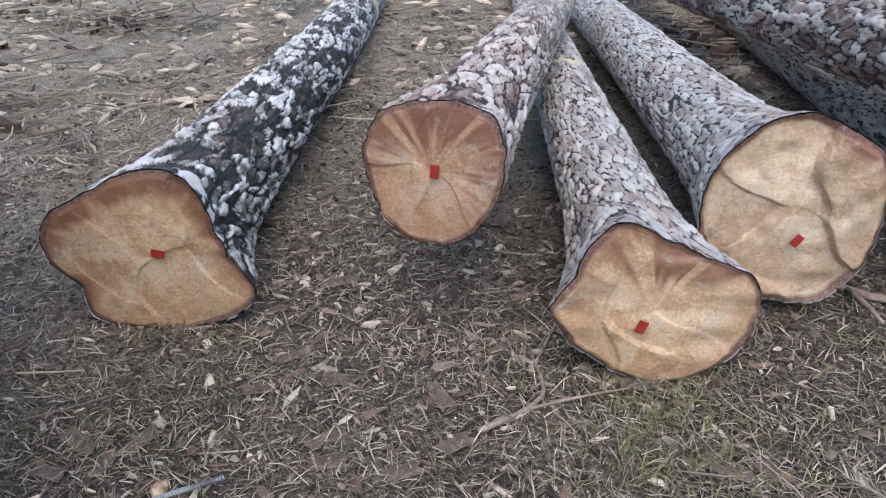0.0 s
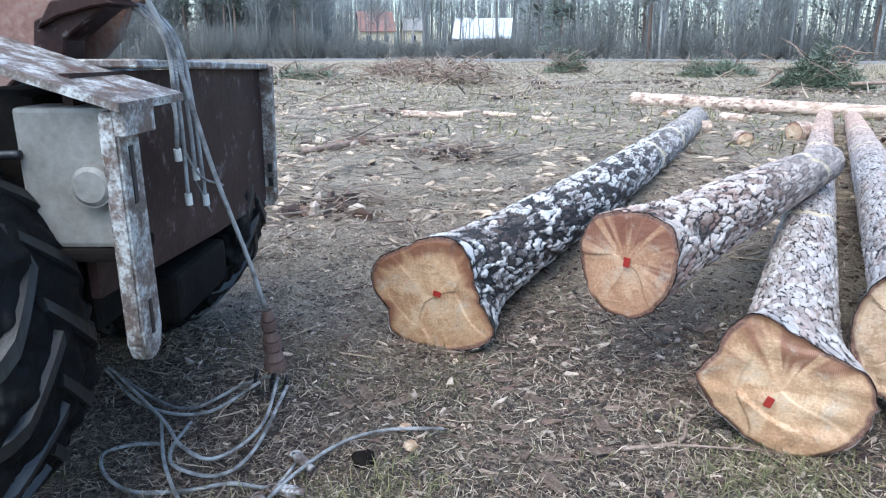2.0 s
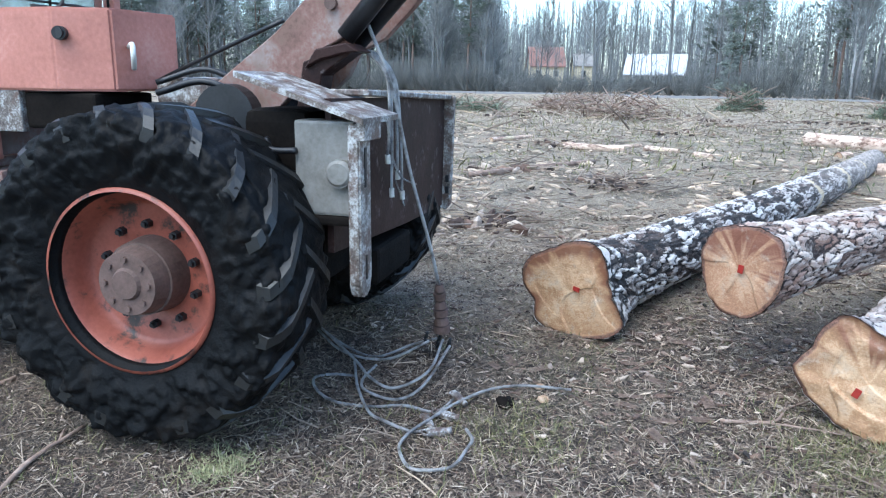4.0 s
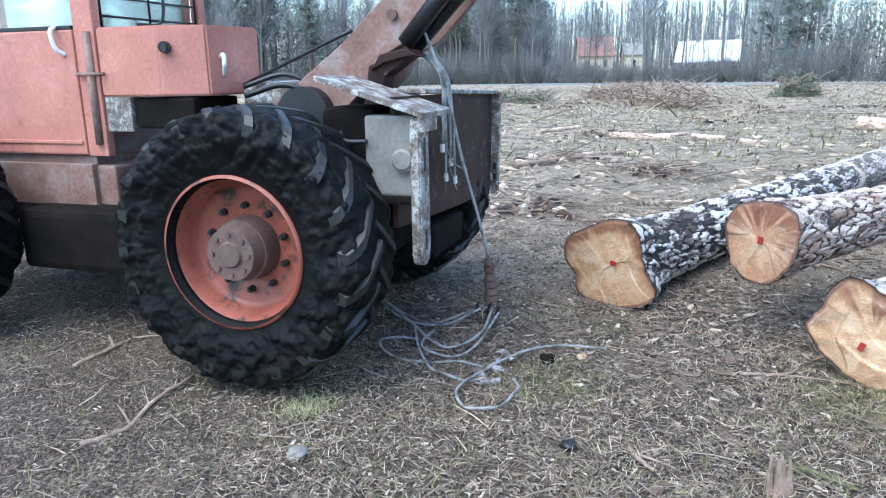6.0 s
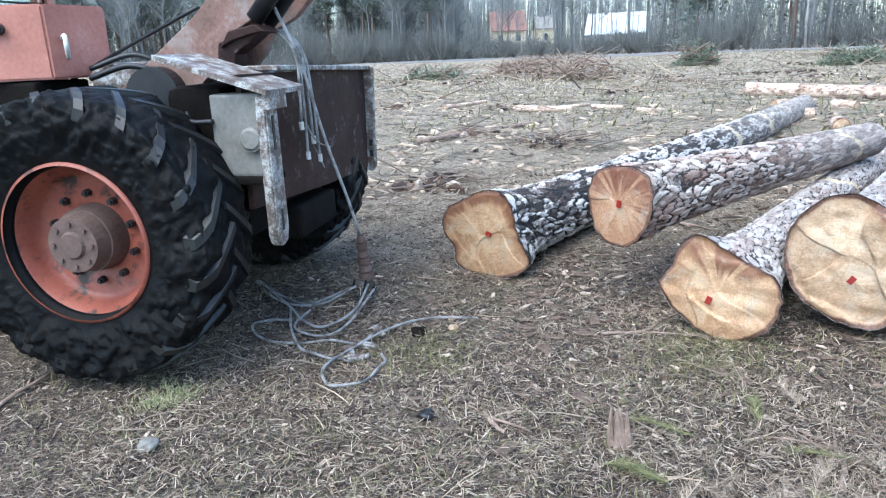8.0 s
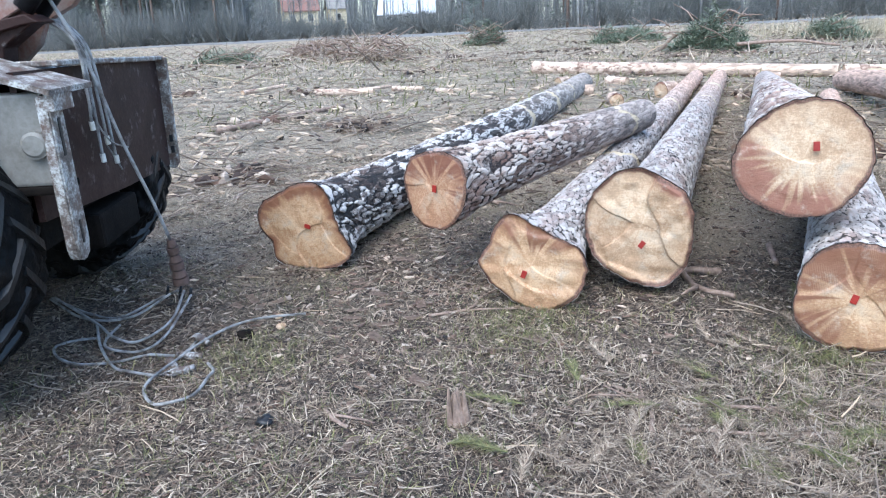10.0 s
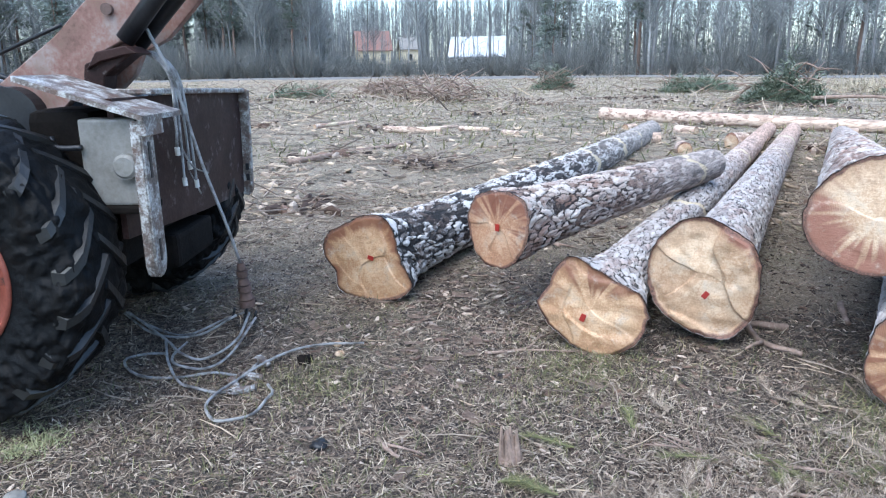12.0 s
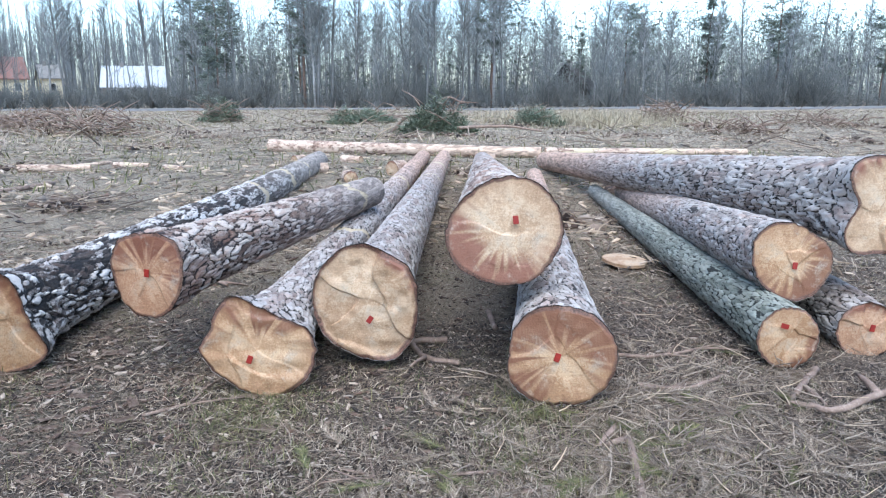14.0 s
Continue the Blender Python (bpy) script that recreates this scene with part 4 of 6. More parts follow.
# tank box behind the cab, its corner cut off
bm = bmesh.new()
add_prism(bm, [(0.8, -1.36), (0.8, -0.9), (0.9, -0.62), (1.36, -0.55), (1.36, -1.36)], 1.5, 1.92, lambda p, h: P(p[0], p[1], h))
bmesh.ops.bevel(bm, geom=list(bm.edges), offset=0.012, segments=2, affect="EDGES")
part("tank_box", bm, M["orange"], skidder, "faded orange steel box behind the cab")
boxp("tank_foot", (0.81, -1.36, 1.28), (0.86, -1.16, 1.5), "steel_worn", 0.012)
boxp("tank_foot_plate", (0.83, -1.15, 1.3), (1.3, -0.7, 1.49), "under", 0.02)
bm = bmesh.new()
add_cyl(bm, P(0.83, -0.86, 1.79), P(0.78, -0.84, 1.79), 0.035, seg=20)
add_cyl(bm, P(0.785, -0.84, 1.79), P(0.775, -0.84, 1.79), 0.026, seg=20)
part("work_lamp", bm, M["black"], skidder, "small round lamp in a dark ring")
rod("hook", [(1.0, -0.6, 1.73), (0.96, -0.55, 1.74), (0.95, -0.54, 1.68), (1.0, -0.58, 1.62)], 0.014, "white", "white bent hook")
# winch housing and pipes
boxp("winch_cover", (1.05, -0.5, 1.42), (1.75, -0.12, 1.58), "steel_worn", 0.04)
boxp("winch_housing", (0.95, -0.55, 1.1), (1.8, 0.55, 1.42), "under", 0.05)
bm = bmesh.new()
add_cyl(bm, P(0.9, 0.0, 1.38), P(1.8, 0.0, 1.38), 0.17, seg=28)
part("winch_drum", bm, M["black"], skidder)
rod("hydraulic_hose", [(0.86, -0.35, 1.5), (0.9, -0.1, 1.56), (0.95, 0.1, 1.46), (0.9, 0.25, 1.3)], 0.018, "black")
rod("hydraulic_hose", [(1.0, -0.45, 1.55), (1.1, -0.2, 1.62), (1.15, 0.05, 1.5)], 0.016, "black")
# boom arms: near and far side plates with a cylinder between
ARM = [(-0.36, 1.2), (-0.28, 1.42), (0.25, 1.8), (0.42, 1.96), (0.62, 2.13), (0.8, 2.35), (1.02, 2.33), (0.94, 2.1), (0.82, 1.96), (0.66, 1.8), (0.5, 1.72), (0.44, 1.6), (0.08, 1.27), (0.1, 1.08)]
side_plate("boom_arm", ARM, 1.0, 1.06, "orange_worn", "worn orange steel boom arm")
side_plate("boom_arm", ARM, 1.5, 1.56, "orange_worn", "worn orange steel boom arm")
side_plate("boom_web", [(-0.26, 1.4), (0.25, 1.77), (0.4, 1.92), (0.43, 1.9), (0.27, 1.73), (-0.24, 1.36)], 1.06, 1.5, "orange_worn", bevel=0)
side_plate("boom_gusset", [(0.38, 1.44), (0.42, 1.66), (0.6, 1.72), (0.68, 1.71), (0.52, 1.6), (0.48, 1.4)], 0.95, 1.1, "plate")
side_plate("boom_lip", [(0.44, 1.63), (0.5, 1.72), (0.66, 1.75), (0.72, 1.71), (0.64, 1.7), (0.52, 1.67)], 0.92, 1.12, "plate")
rod("lift_cylinder", [(1.02, 0.62, 1.78), (1.02, 0.86, 2.05), (1.02, 1.05, 2.3)], 0.05, "black", "black hydraulic cylinder", 16, smooth=1)
rod("lift_cylinder", [(1.18, 0.62, 1.76), (1.18, 0.9, 2.05), (1.18, 1.1, 2.3)], 0.045, "black", "black hydraulic cylinder", 16, smooth=1)
bm = bmesh.new()
add_cyl(bm, P(0.975, 0.56, 1.935), P(1.58, 0.56, 1.935), 0.03, seg=16)
part("boom_pin", bm, M["hub_brown"], skidder)
bm = bmesh.new()
add_cyl(bm, P(1.1, 0.9, 2.25), P(1.46, 0.9, 2.25), 0.13, seg=24)
part("rope_pulley", bm, M["black"], skidder)
rod("stay_rope", [(1.0, 0.3, 1.86), (1.15, -0.4, 1.62), (1.3, -0.9, 1.45)], 0.012, "black", sides=6)
# rear plate with flanges
bm = bmesh.new()
add_prism(bm, [(0.52, 0.82), (0.52, 1.5), (2.5, 1.47), (2.44, 0.72), (1.6, 0.75)], 0.72, 0.75, lambda p, h: P(p[0], h, p[1]))
part("rear_plate", bm, M["plate"], skidder, "dark rusty steel rear shield plate")
bm = bmesh.new()
add_prism(bm, [(0.85, 1.505), (0.85, 1.535), (2.52, 1.48), (2.52, 1.45)], 0.6, 0.8, lambda p, h: P(p[0], h, p[1]))
bmesh.ops.bevel(bm, geom=list(bm.edges), offset=0.006, segments=1, affect="EDGES")
part("plate_top_flange", bm, M["steel_worn"], skidder)
side_plate("plate_side_flange", [(0.7, 1.47), (0.82, 1.47), (0.8, 0.72), (0.77, 0.68), (0.7, 0.7)], 2.48, 2.53, "steel_worn", "worn pale steel side flange")
# Black strips stand for the shade inside the slots; no hole is cut.
for z in (0.88, 0.8):
    boxp("flange_slot_shade", (2.465, 0.765, z), (2.482, 0.79, z + 0.05), "black", 0.003)
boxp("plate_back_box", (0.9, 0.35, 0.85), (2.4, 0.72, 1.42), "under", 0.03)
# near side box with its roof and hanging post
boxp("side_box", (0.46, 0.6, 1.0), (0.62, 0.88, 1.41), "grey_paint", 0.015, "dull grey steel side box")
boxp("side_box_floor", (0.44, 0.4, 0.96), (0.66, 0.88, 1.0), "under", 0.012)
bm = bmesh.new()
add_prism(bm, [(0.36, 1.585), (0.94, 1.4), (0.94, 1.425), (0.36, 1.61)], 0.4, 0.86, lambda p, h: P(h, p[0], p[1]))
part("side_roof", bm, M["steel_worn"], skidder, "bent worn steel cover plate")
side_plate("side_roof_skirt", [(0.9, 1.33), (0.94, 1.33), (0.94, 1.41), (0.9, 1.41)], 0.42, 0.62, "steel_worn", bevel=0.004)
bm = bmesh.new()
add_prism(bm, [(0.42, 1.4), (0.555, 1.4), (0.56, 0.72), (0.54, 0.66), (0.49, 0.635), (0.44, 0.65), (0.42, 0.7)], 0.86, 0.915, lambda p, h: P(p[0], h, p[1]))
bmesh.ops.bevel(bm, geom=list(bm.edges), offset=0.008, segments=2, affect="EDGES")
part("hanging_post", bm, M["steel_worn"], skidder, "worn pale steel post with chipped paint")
# Slots drawn as black strips on the post, their inner shade as colour.
boxp("post_slot_shade", (0.475, 0.91, 1.13), (0.5, 0.9185, 1.3), "black", 0.002)
boxp("post_slot_shade", (0.48, 0.91, 0.72), (0.5, 0.9185, 0.83), "black", 0.002)
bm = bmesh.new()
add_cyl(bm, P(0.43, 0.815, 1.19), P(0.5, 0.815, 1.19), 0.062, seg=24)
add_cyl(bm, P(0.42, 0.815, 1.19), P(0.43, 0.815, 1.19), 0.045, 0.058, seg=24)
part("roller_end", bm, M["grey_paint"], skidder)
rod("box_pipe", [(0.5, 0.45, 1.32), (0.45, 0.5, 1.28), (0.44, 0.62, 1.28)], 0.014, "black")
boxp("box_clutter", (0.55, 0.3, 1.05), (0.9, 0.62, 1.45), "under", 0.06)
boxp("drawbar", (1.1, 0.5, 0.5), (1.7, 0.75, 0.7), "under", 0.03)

# ---- ropes and chokers ----
T_M = pose(-1.0, -1.38, 0, 0, 0, -22.3)


def W(u, v, z):
    return T_M @ Vector(P(u, v, z))


def cable(name, label, lines, r, mats="cable", group=""):
    verts, faces = [], []
    for pts in lines:
        tube_data(glide(pts, 8), r, 8, verts, faces)
    ob = new(name, mesh_from(name, verts, faces, M[mats], True))
    return tagged(ob, label, "cable", group)


pull = cable("winch_rope", "taut dark steel winch rope hanging from the boom", [[W(1.07, 0.72, 1.84), W(1.12, 0.82, 1.55), W(1.2, 0.9, 1.1), W(1.3, 0.98, 0.7), W(1.36, 1.02, 0.45)]], 0.0095, "cable")
for i, (du, end) in enumerate(((0.0, 1.02), (0.05, 1.1), (0.09, 0.98), (-0.03, 1.2))):
    cable("hanging_choker", "slack grey choker cable hanging over the plate", [[W(1.1, 0.55, 1.66 + 0.02 * i), W(1.12 + du, 0.68, 1.72), W(1.13 + du, 0.8, 1.6), W(1.1 + du * 1.5, 0.83, 1.35), W(1.12 + du * 2, 0.82, end)]], 0.008, "cable", "hanging chokers")
    bm = bmesh.new()
    add_cyl(bm, W(1.12 + du * 2, 0.82, end + 0.01), W(1.125 + du * 2, 0.82, end - 0.035), 0.014, seg=10)
    tip = part("ferrule", bm, M["white"], None)
    tagged(tip, "pale metal end ferrule of a choker cable", "ferrule", "choker ends")
# strand that branches off across the plate
cable("thin_strand", "thin loose cable strand across the plate", [[W(1.1, 0.8, 1.4), W(1.13, 0.82, 1.2), W(1.2, 0.85, 1.08), W(1.24, 0.92, 1.04)]], 0.005)
cable("thin_strand", "thin loose cable strand across the plate", [[W(1.3, 0.78, 1.05), W(1.38, 0.78, 0.97), W(1.46, 0.78, 0.88)]], 0.005)

g = 0.03
GROUND_CABLES = [
    [(-2.55, -0.65), (-2.17, -0.44), (-1.98, -0.27), (-2.03, -0.05), (-1.95, 0.08)],
    [(-2.52, -0.66), (-2.08, -0.47), (-1.85, -0.22), (-1.9, 0.03)],
    [(-2.48, -0.63), (-1.91, -0.4), (-1.6, -0.32), (-1.48, -0.2), (-1.59, -0.01), (-1.9, 0.11)],
    [(-1.72, -0.39), (-1.75, -0.51), (-1.72, -0.62), (-1.55, -0.6), (-1.41, -0.5), (-1.37, -0.33), (-1.33, -0.16), (-1.28, -0.01), (-1.4, 0.11)],
    [(-1.91, -0.4), (-1.55, -0.39), (-1.3, -0.34), (-1.18, -0.27), (-1.07, -0.15), (-1.08, -0.06)],
    [(-1.38, 0.72), (-1.46, 0.5), (-1.43, 0.3), (-1.31, 0.1), (-1.17, -0.05), (-1.04, -0.16), (-0.91, -0.22), (-0.74, -0.2), (-0.65, -0.14), (-0.67, -0.02), (-0.81, 0.07), (-0.92, 0.11), (-1.02, 0.1)],
    [(-1.86, -0.28), (-1.66, -0.36), (-1.5, -0.35), (-1.39, -0.2), (-1.48, -0.05), (-1.83, 0.14)],
]
for n, line in enumerate(GROUND_CABLES):
    k = len(line) - 1
    pts = [(x, y, float(ground_z(x, y)) + 0.02 + 0.012 * (n % 3) + (0.1 * (i / k) ** 4 if n in (0, 1, 2, 6) else 0.0)) for i, (x, y) in enumerate(line)]
    cable("choker_cable", "grey twisted steel choker cable lying in loops", [pts], 0.0078, "cable", "choker cables")
# stack of collars and sliders at the rope's end
bm = bmesh.new()
a, b = W(1.36, 1.02, 0.46), W(1.4, 1.03, 0.16)
for i in range(6):
    p, q = a.lerp(b, i / 6), a.lerp(b, (i + 0.82) / 6)
    add_cyl(bm, p, q, 0.022 + 0.012 * (i % 2) + 0.003 * i, 0.03 + 0.004 * i, 14)
add_cyl(bm, a, b, 0.018, seg=10)
clamp_ob = part("rope_slider", bm, M["hub_brown"], None)
tagged(clamp_ob, "stack of rusty dark steel collars on the rope end", "rope slider")
for x, y, r in ((-1.95, 0.09, 0.035), (-1.88, 0.14, 0.03), (-2.0, 0.02, 0.03)):
    bm = bmesh.new()
    add_tube(bm, [Vector((x + r * math.cos(t), y + 0.3 * r * math.sin(t), 0.09 + 1.3 * r * math.sin(t + 0.4))) for t in np.linspace(0, 6.0, 16)], 0.009, 6)
    tagged(part("shackle", bm, M["black"], None), "greasy steel ring of a choker", "shackle", "choker rings")
for x, y, a in ((-1.38, 0.12, 20), (-1.23, 0.03, 60), (-1.04, -0.04, 100), (-1.18, -0.06, 10)):
    bm = bmesh.new()
    add_box(bm, (-0.045, -0.02, 0), (0.045, 0.02, 0.03), 0.008)
    add_cyl(bm, (0.03, 0, 0.015), (0.075, 0, 0.02), 0.016, seg=10)
    add_tube(bm, [Vector((-0.05 + 0.02 * math.cos(t), 0.02 * math.sin(t), 0.015)) for t in np.linspace(0.6, 5.6, 12)], 0.006, 6)
    bmesh.ops.transform(bm, verts=bm.verts, matrix=pose(x, y, float(ground_z(x, y)) + 0.015, 8, 5, a))
    tagged(part("choker_hook", bm, M["steel_worn"], None), "worn steel choker hook on the ground", "hook", "choker hooks")

# ---- branches lying about ----
def branch(label, pts, r0, r1, seed, fork=2, mat="branch", group="fallen branches"):
    rng = random.Random(seed)
    line = glide(pts, 6)
    line = [p + Vector((rng.uniform(-1, 1), rng.uniform(-1, 1), rng.uniform(-0.4, 0.4))) * r0 * 0.28 for p in line]
    n = len(line)
    verts, faces = [], []
    tube_data(line, [r0 + (r1 - r0) * i / (n - 1) for i in range(n)], 8, verts, faces)
    for _ in range(fork):
        i = rng.randrange(n // 4, n - 2)
        d = (line[i + 1] - line[i]).normalized()
        d = (Matrix.Rotation(rng.choice((-1, 1)) * rng.uniform(0.5, 1.1), 3, "Z") @ d) + Vector((0, 0, rng.uniform(0, 0.25)))
        k = rng.uniform(0.12, 0.4)
        q = [line[i] + d * k * t + Vector((0, 0, -0.03 * t * t)) for t in (0, 0.35, 0.7, 1)]
        tube_data(q, [r1 * 1.1, r1 * 0.9, r1 * 0.7, r1 * 0.4], 6, verts, faces)
    ob = new("fallen_branch", mesh_from("fallen_branch", verts, faces, M[mat], True))
    return tagged(ob, label, "branch", group)


def lay(pts, lift=0.015):
    return [(x, y, float(ground_z(x, y)) + lift) for x, y in pts]


branch("thin bent pale branch lying on the soil", lay([(-0.6, -2.0), (-0.75, -1.85), (-1.0, -1.78), (-1.3, -1.66)]), 0.016, 0.008, 1)
branch("dark stick lying beside the wheel", lay([(-1.5, -2.4), (-1.7, -2.3), (-1.9, -2.22)]), 0.016, 0.012, 2, 1)
branch("reddish crooked branch on the ground", lay([(0.72, 2.9), (0.88, 2.92), (0.97, 2.85), (1.1, 2.68), (1.3, 2.4)], 0.02), 0.014, 0.02, 3)
branch("thick reddish branch on slash", lay([(1.4, 4.35), (1.42, 4.0), (1.44, 3.7)], 0.04), 0.02, 0.014, 4)
branch("thick reddish branch on slash", lay([(1.44, 3.72), (1.55, 3.75), (1.66, 3.78), (1.8, 4.18), (2.0, 4.5)], 0.05), 0.014, 0.022, 5, 1)
branch("short stick on the ground", lay([(-0.28, 0.49), (-0.17, 0.5), (-0.08, 0.53)]), 0.012, 0.008, 6, 1)
branch("short stick beside a log", lay([(-0.8, 3.95), (-0.63, 3.78), (-0.5, 3.66)], 0.02), 0.022, 0.016, 7, 0)
branch("mossy curved branch beside a log", lay([(-0.55, 3.2), (-0.7, 3.05), (-0.45, 2.9), (-0.2, 2.95)], 0.03), 0.025, 0.014, 8, 1)
branch("thin twig near a log butt", lay([(-1.0, 1.35), (-0.95, 1.6), (-1.15, 1.8)]), 0.01, 0.006, 9)
branch("long thin dry twig on the soil", lay([(0.5, 1.9), (0.75, 2.2), (0.9, 2.6)]), 0.009, 0.005, 10)
branch("forked dry branch on needles", lay([(1.0, 2.3), (0.85, 2.0), (0.62, 1.72)]), 0.014, 0.006, 11, 4)
branch("forked dry branch on needles", lay([(0.6, 1.6), (0.4, 1.75), (0.2, 1.72)]), 0.012, 0.006, 12, 4)
branch("dry branch by the thin log", lay([(0.35, 3.75), (0.6, 3.9), (0.8, 4.35)], 0.03), 0.015, 0.008, 13, 3)
branch("dry branch by the thin log", lay([(0.75, 3.4), (0.95, 3.55), (1.02, 3.85)], 0.03), 0.02, 0.01, 14, 3)
branch("grey stick behind the dark log", lay([(-3.1, 1.5), (-3.7, 2.1), (-4.6, 2.4)], 0.03), 0.02, 0.012, 15, 2)
branch("long pale pole in the clearing", lay([(-9.5, 1.6), (-10.5, 3.0), (-11.4, 4.4)], 0.05), 0.05, 0.04, 16, 0)
branch("curved stick near the first logs", lay([(-3.6, 3.6), (-3.2, 3.0), (-2.9, 2.95)], 0.03), 0.02, 0.012, 17, 2)


def chunk(x, y, r, mat, name, label, cat, seed, squash=0.6, turn=0):
    rng = random.Random(seed)
    bm = bmesh.new()
    bmesh.ops.create_icosphere(bm, subdivisions=3, radius=r)
    for v in bm.verts:
        v.co *= 1 + 0.35 * noise.fractal(v.co / r * 1.3 + Vector((seed, 0, 0)), 1, 2, 4)
        v.co.z *= squash
    for f in bm.faces:
        f.smooth = True
    ob = part(name, bm, M[mat], None)
    ob.matrix_world = pose(x, y, float(ground_z(x, y)) + r * squash * 0.45, 0, 0, turn)
    return tagged(ob, label, cat)


def splinter_stump(x, y):
    top = thing("rotten_stump", "small broken reddish stump in needles", "stump", pose(x, y, float(ground_z(x, y)) - 0.01))
    rr = random.Random(9)
    for k in range(9):
        a, q = rr.uniform(0, 6.3), rr.uniform(0.01, 0.05)
        bm = bmesh.new()
        p = Vector((math.cos(a) * q, math.sin(a) * q, 0))
        h = rr.uniform(0.06, 0.15) * (1.3 - q * 10)
        add_cyl(bm, p * 1.6, p + Vector((rr.uniform(-0.02, 0.02), rr.uniform(-0.02, 0.02), h + 0.05)), rr.uniform(0.02, 0.035), 0.004, 6)
        part("splinter", bm, M["branch"], top)


splinter_stump(0.09, 0.98)
chunk(-1.51, 0.585, 0.026, "cut_pale", "wood_chunk", "small pale wood chunk on the soil", "wood chunk", 2, 0.7)
chunk(-1.36, 0.565, 0.03, "cut_pale", "wood_chunk", "small pale wood chunk on the soil", "wood chunk", 3, 0.5)
chunk(-0.31, 0.23, 0.04, "black", "dark_clod", "black clod of earth on the soil", "clod", 4, 0.6)
chunk(-0.376, -0.97, 0.045, "grey_paint", "stone", "grey stone half sunk in soil", "stone", 5, 0.6)
chunk(-1.3, 0.35, 0.05, "under", "dark_clod", "dark clod of earth by the cables", "clod", 7, 0.6)


def loose_bark(x, y, turn, size, seed):
    """A curled plate of bark lying on the soil."""
    rr = random.Random(seed)
    bm = bmesh.new()
    rows = []
    for i in range(6):
        row = []
        for k in range(5):
            a = (k - 2) * 0.32
            row.append(bm.verts.new(((i - 2.5) / 5 * size + rr.uniform(-0.1, 0.1) * size * (i in (0, 5)), 0.45 * size * math.sin(a) * (0.75 + 0.1 * rr.random()), 0.12 * size * (1 - math.cos(a)) * -1 + 0.1 * size + rr.uniform(0, 0.02) * size)))
        rows.append(row)
    for a, b in zip(rows, rows[1:]):
        for k in range(4):
            bm.faces.new((a[k], a[k + 1], b[k + 1], b[k]))
    bmesh.ops.solidify(bm, geom=bm.faces[:], thickness=0.006)
    ob = part("loose_bark", bm, M["branch"], None)
    ob.matrix_world = pose(x, y, float(ground_z(x, y)) + 0.003, rr.uniform(-8, 8), rr.uniform(-8, 8), turn)
    return tagged(ob, "curled piece of reddish loose bark on the soil", "bark piece", "loose bark pieces")


rr = random.Random(41)
for k in range(60):
    loose_bark(rr.gauss(-1.6, 0.75), rr.gauss(1.35, 0.55), rr.uniform(0, 360), rr.uniform(0.05, 0.15), k)
for k in range(30):
    loose_bark(rr.gauss(-0.4, 1.0), rr.gauss(1.3, 0.8), rr.uniform(0, 360), rr.uniform(0.03, 0.08), 100 + k)


# ---- litter: what nobody could count ----
def quads_mesh(name, p, d, n, length, width, mat, curl=0.0, label="", category=""):
    """Thin blades at p along d, width along n, each bent once."""
    half = n * width[:, None] / 2
    a, b, c = p, p + d * length[:, None] * 0.5, p + d * length[:, None]
    b = b + np.array([0, 0, 1.0]) * (curl * length)[:, None]
    v = np.stack([a - half, a + half, b - half, b + half, c], 1).reshape(-1, 3)
    o = np.arange(len(p)) * 5
    f4 = np.stack([o, o + 1, o + 3, o + 2], 1).tolist()
    f3 = np.stack([o + 2, o + 3, o + 4], 1).tolist()
    ob = new(name, mesh_from(name, v.tolist(), f4 + f3, M[mat]))
    return tagged(ob, label, category, kind="stuff")


def scatter(rng, count, x0, x1, y0, y1):
    return rng.uniform(x0, x1, count), rng.uniform(y0, y1, count)


def scatter_polar(rng, count, r0, r1, a0, a1, power=1.0):
    r = r0 + (r1 - r0) * rng.rand(count) ** power
    a = np.radians(rng.uniform(a0, a1, count))
    return 2.3 + r * np.cos(a), -0.2 + r * np.sin(a)


rng = np.random.RandomState(4)


def blades(name, count, xy, lo, hi, w, mat, rise, label, category, curl=0.1, lift=0.004):
    x, y = xy
    a = rng.uniform(0, 2 * np.pi, count)
    e = np.abs(rng.normal(0, rise, count))
    d = np.stack([np.cos(a) * np.cos(e), np.sin(a) * np.cos(e), np.sin(e)], 1)
    n = np.stack([-np.sin(a), np.cos(a), rng.uniform(-0.6, 0.6, count)], 1)
    n /= np.linalg.norm(n, axis=1)[:, None]
    p = np.stack([x, y, ground_z(x, y) + lift + rng.rand(count) * 0.012], 1)
    return quads_mesh(name, p, d, n, rng.uniform(lo, hi, count), rng.uniform(0.6, 1.4, count) * w, mat, curl * rng.rand(count), label, category)


near = scatter_polar(rng, 170000, 0.7, 9, 95, 235, 1.0)
blades("dry_grass", 170000, near, 0.015, 0.065, 0.0022, "straw", 0.2, "matted dry grass stems and pine needles", "dry grass")
mid = scatter_polar(rng, 100000, 6.5, 30, 98, 225, 1.25)
blades("dry_grass", 100000, mid, 0.03, 0.12, 0.006, "straw_pale", 0.35, "dry grass and needle litter of the clearing", "dry grass")
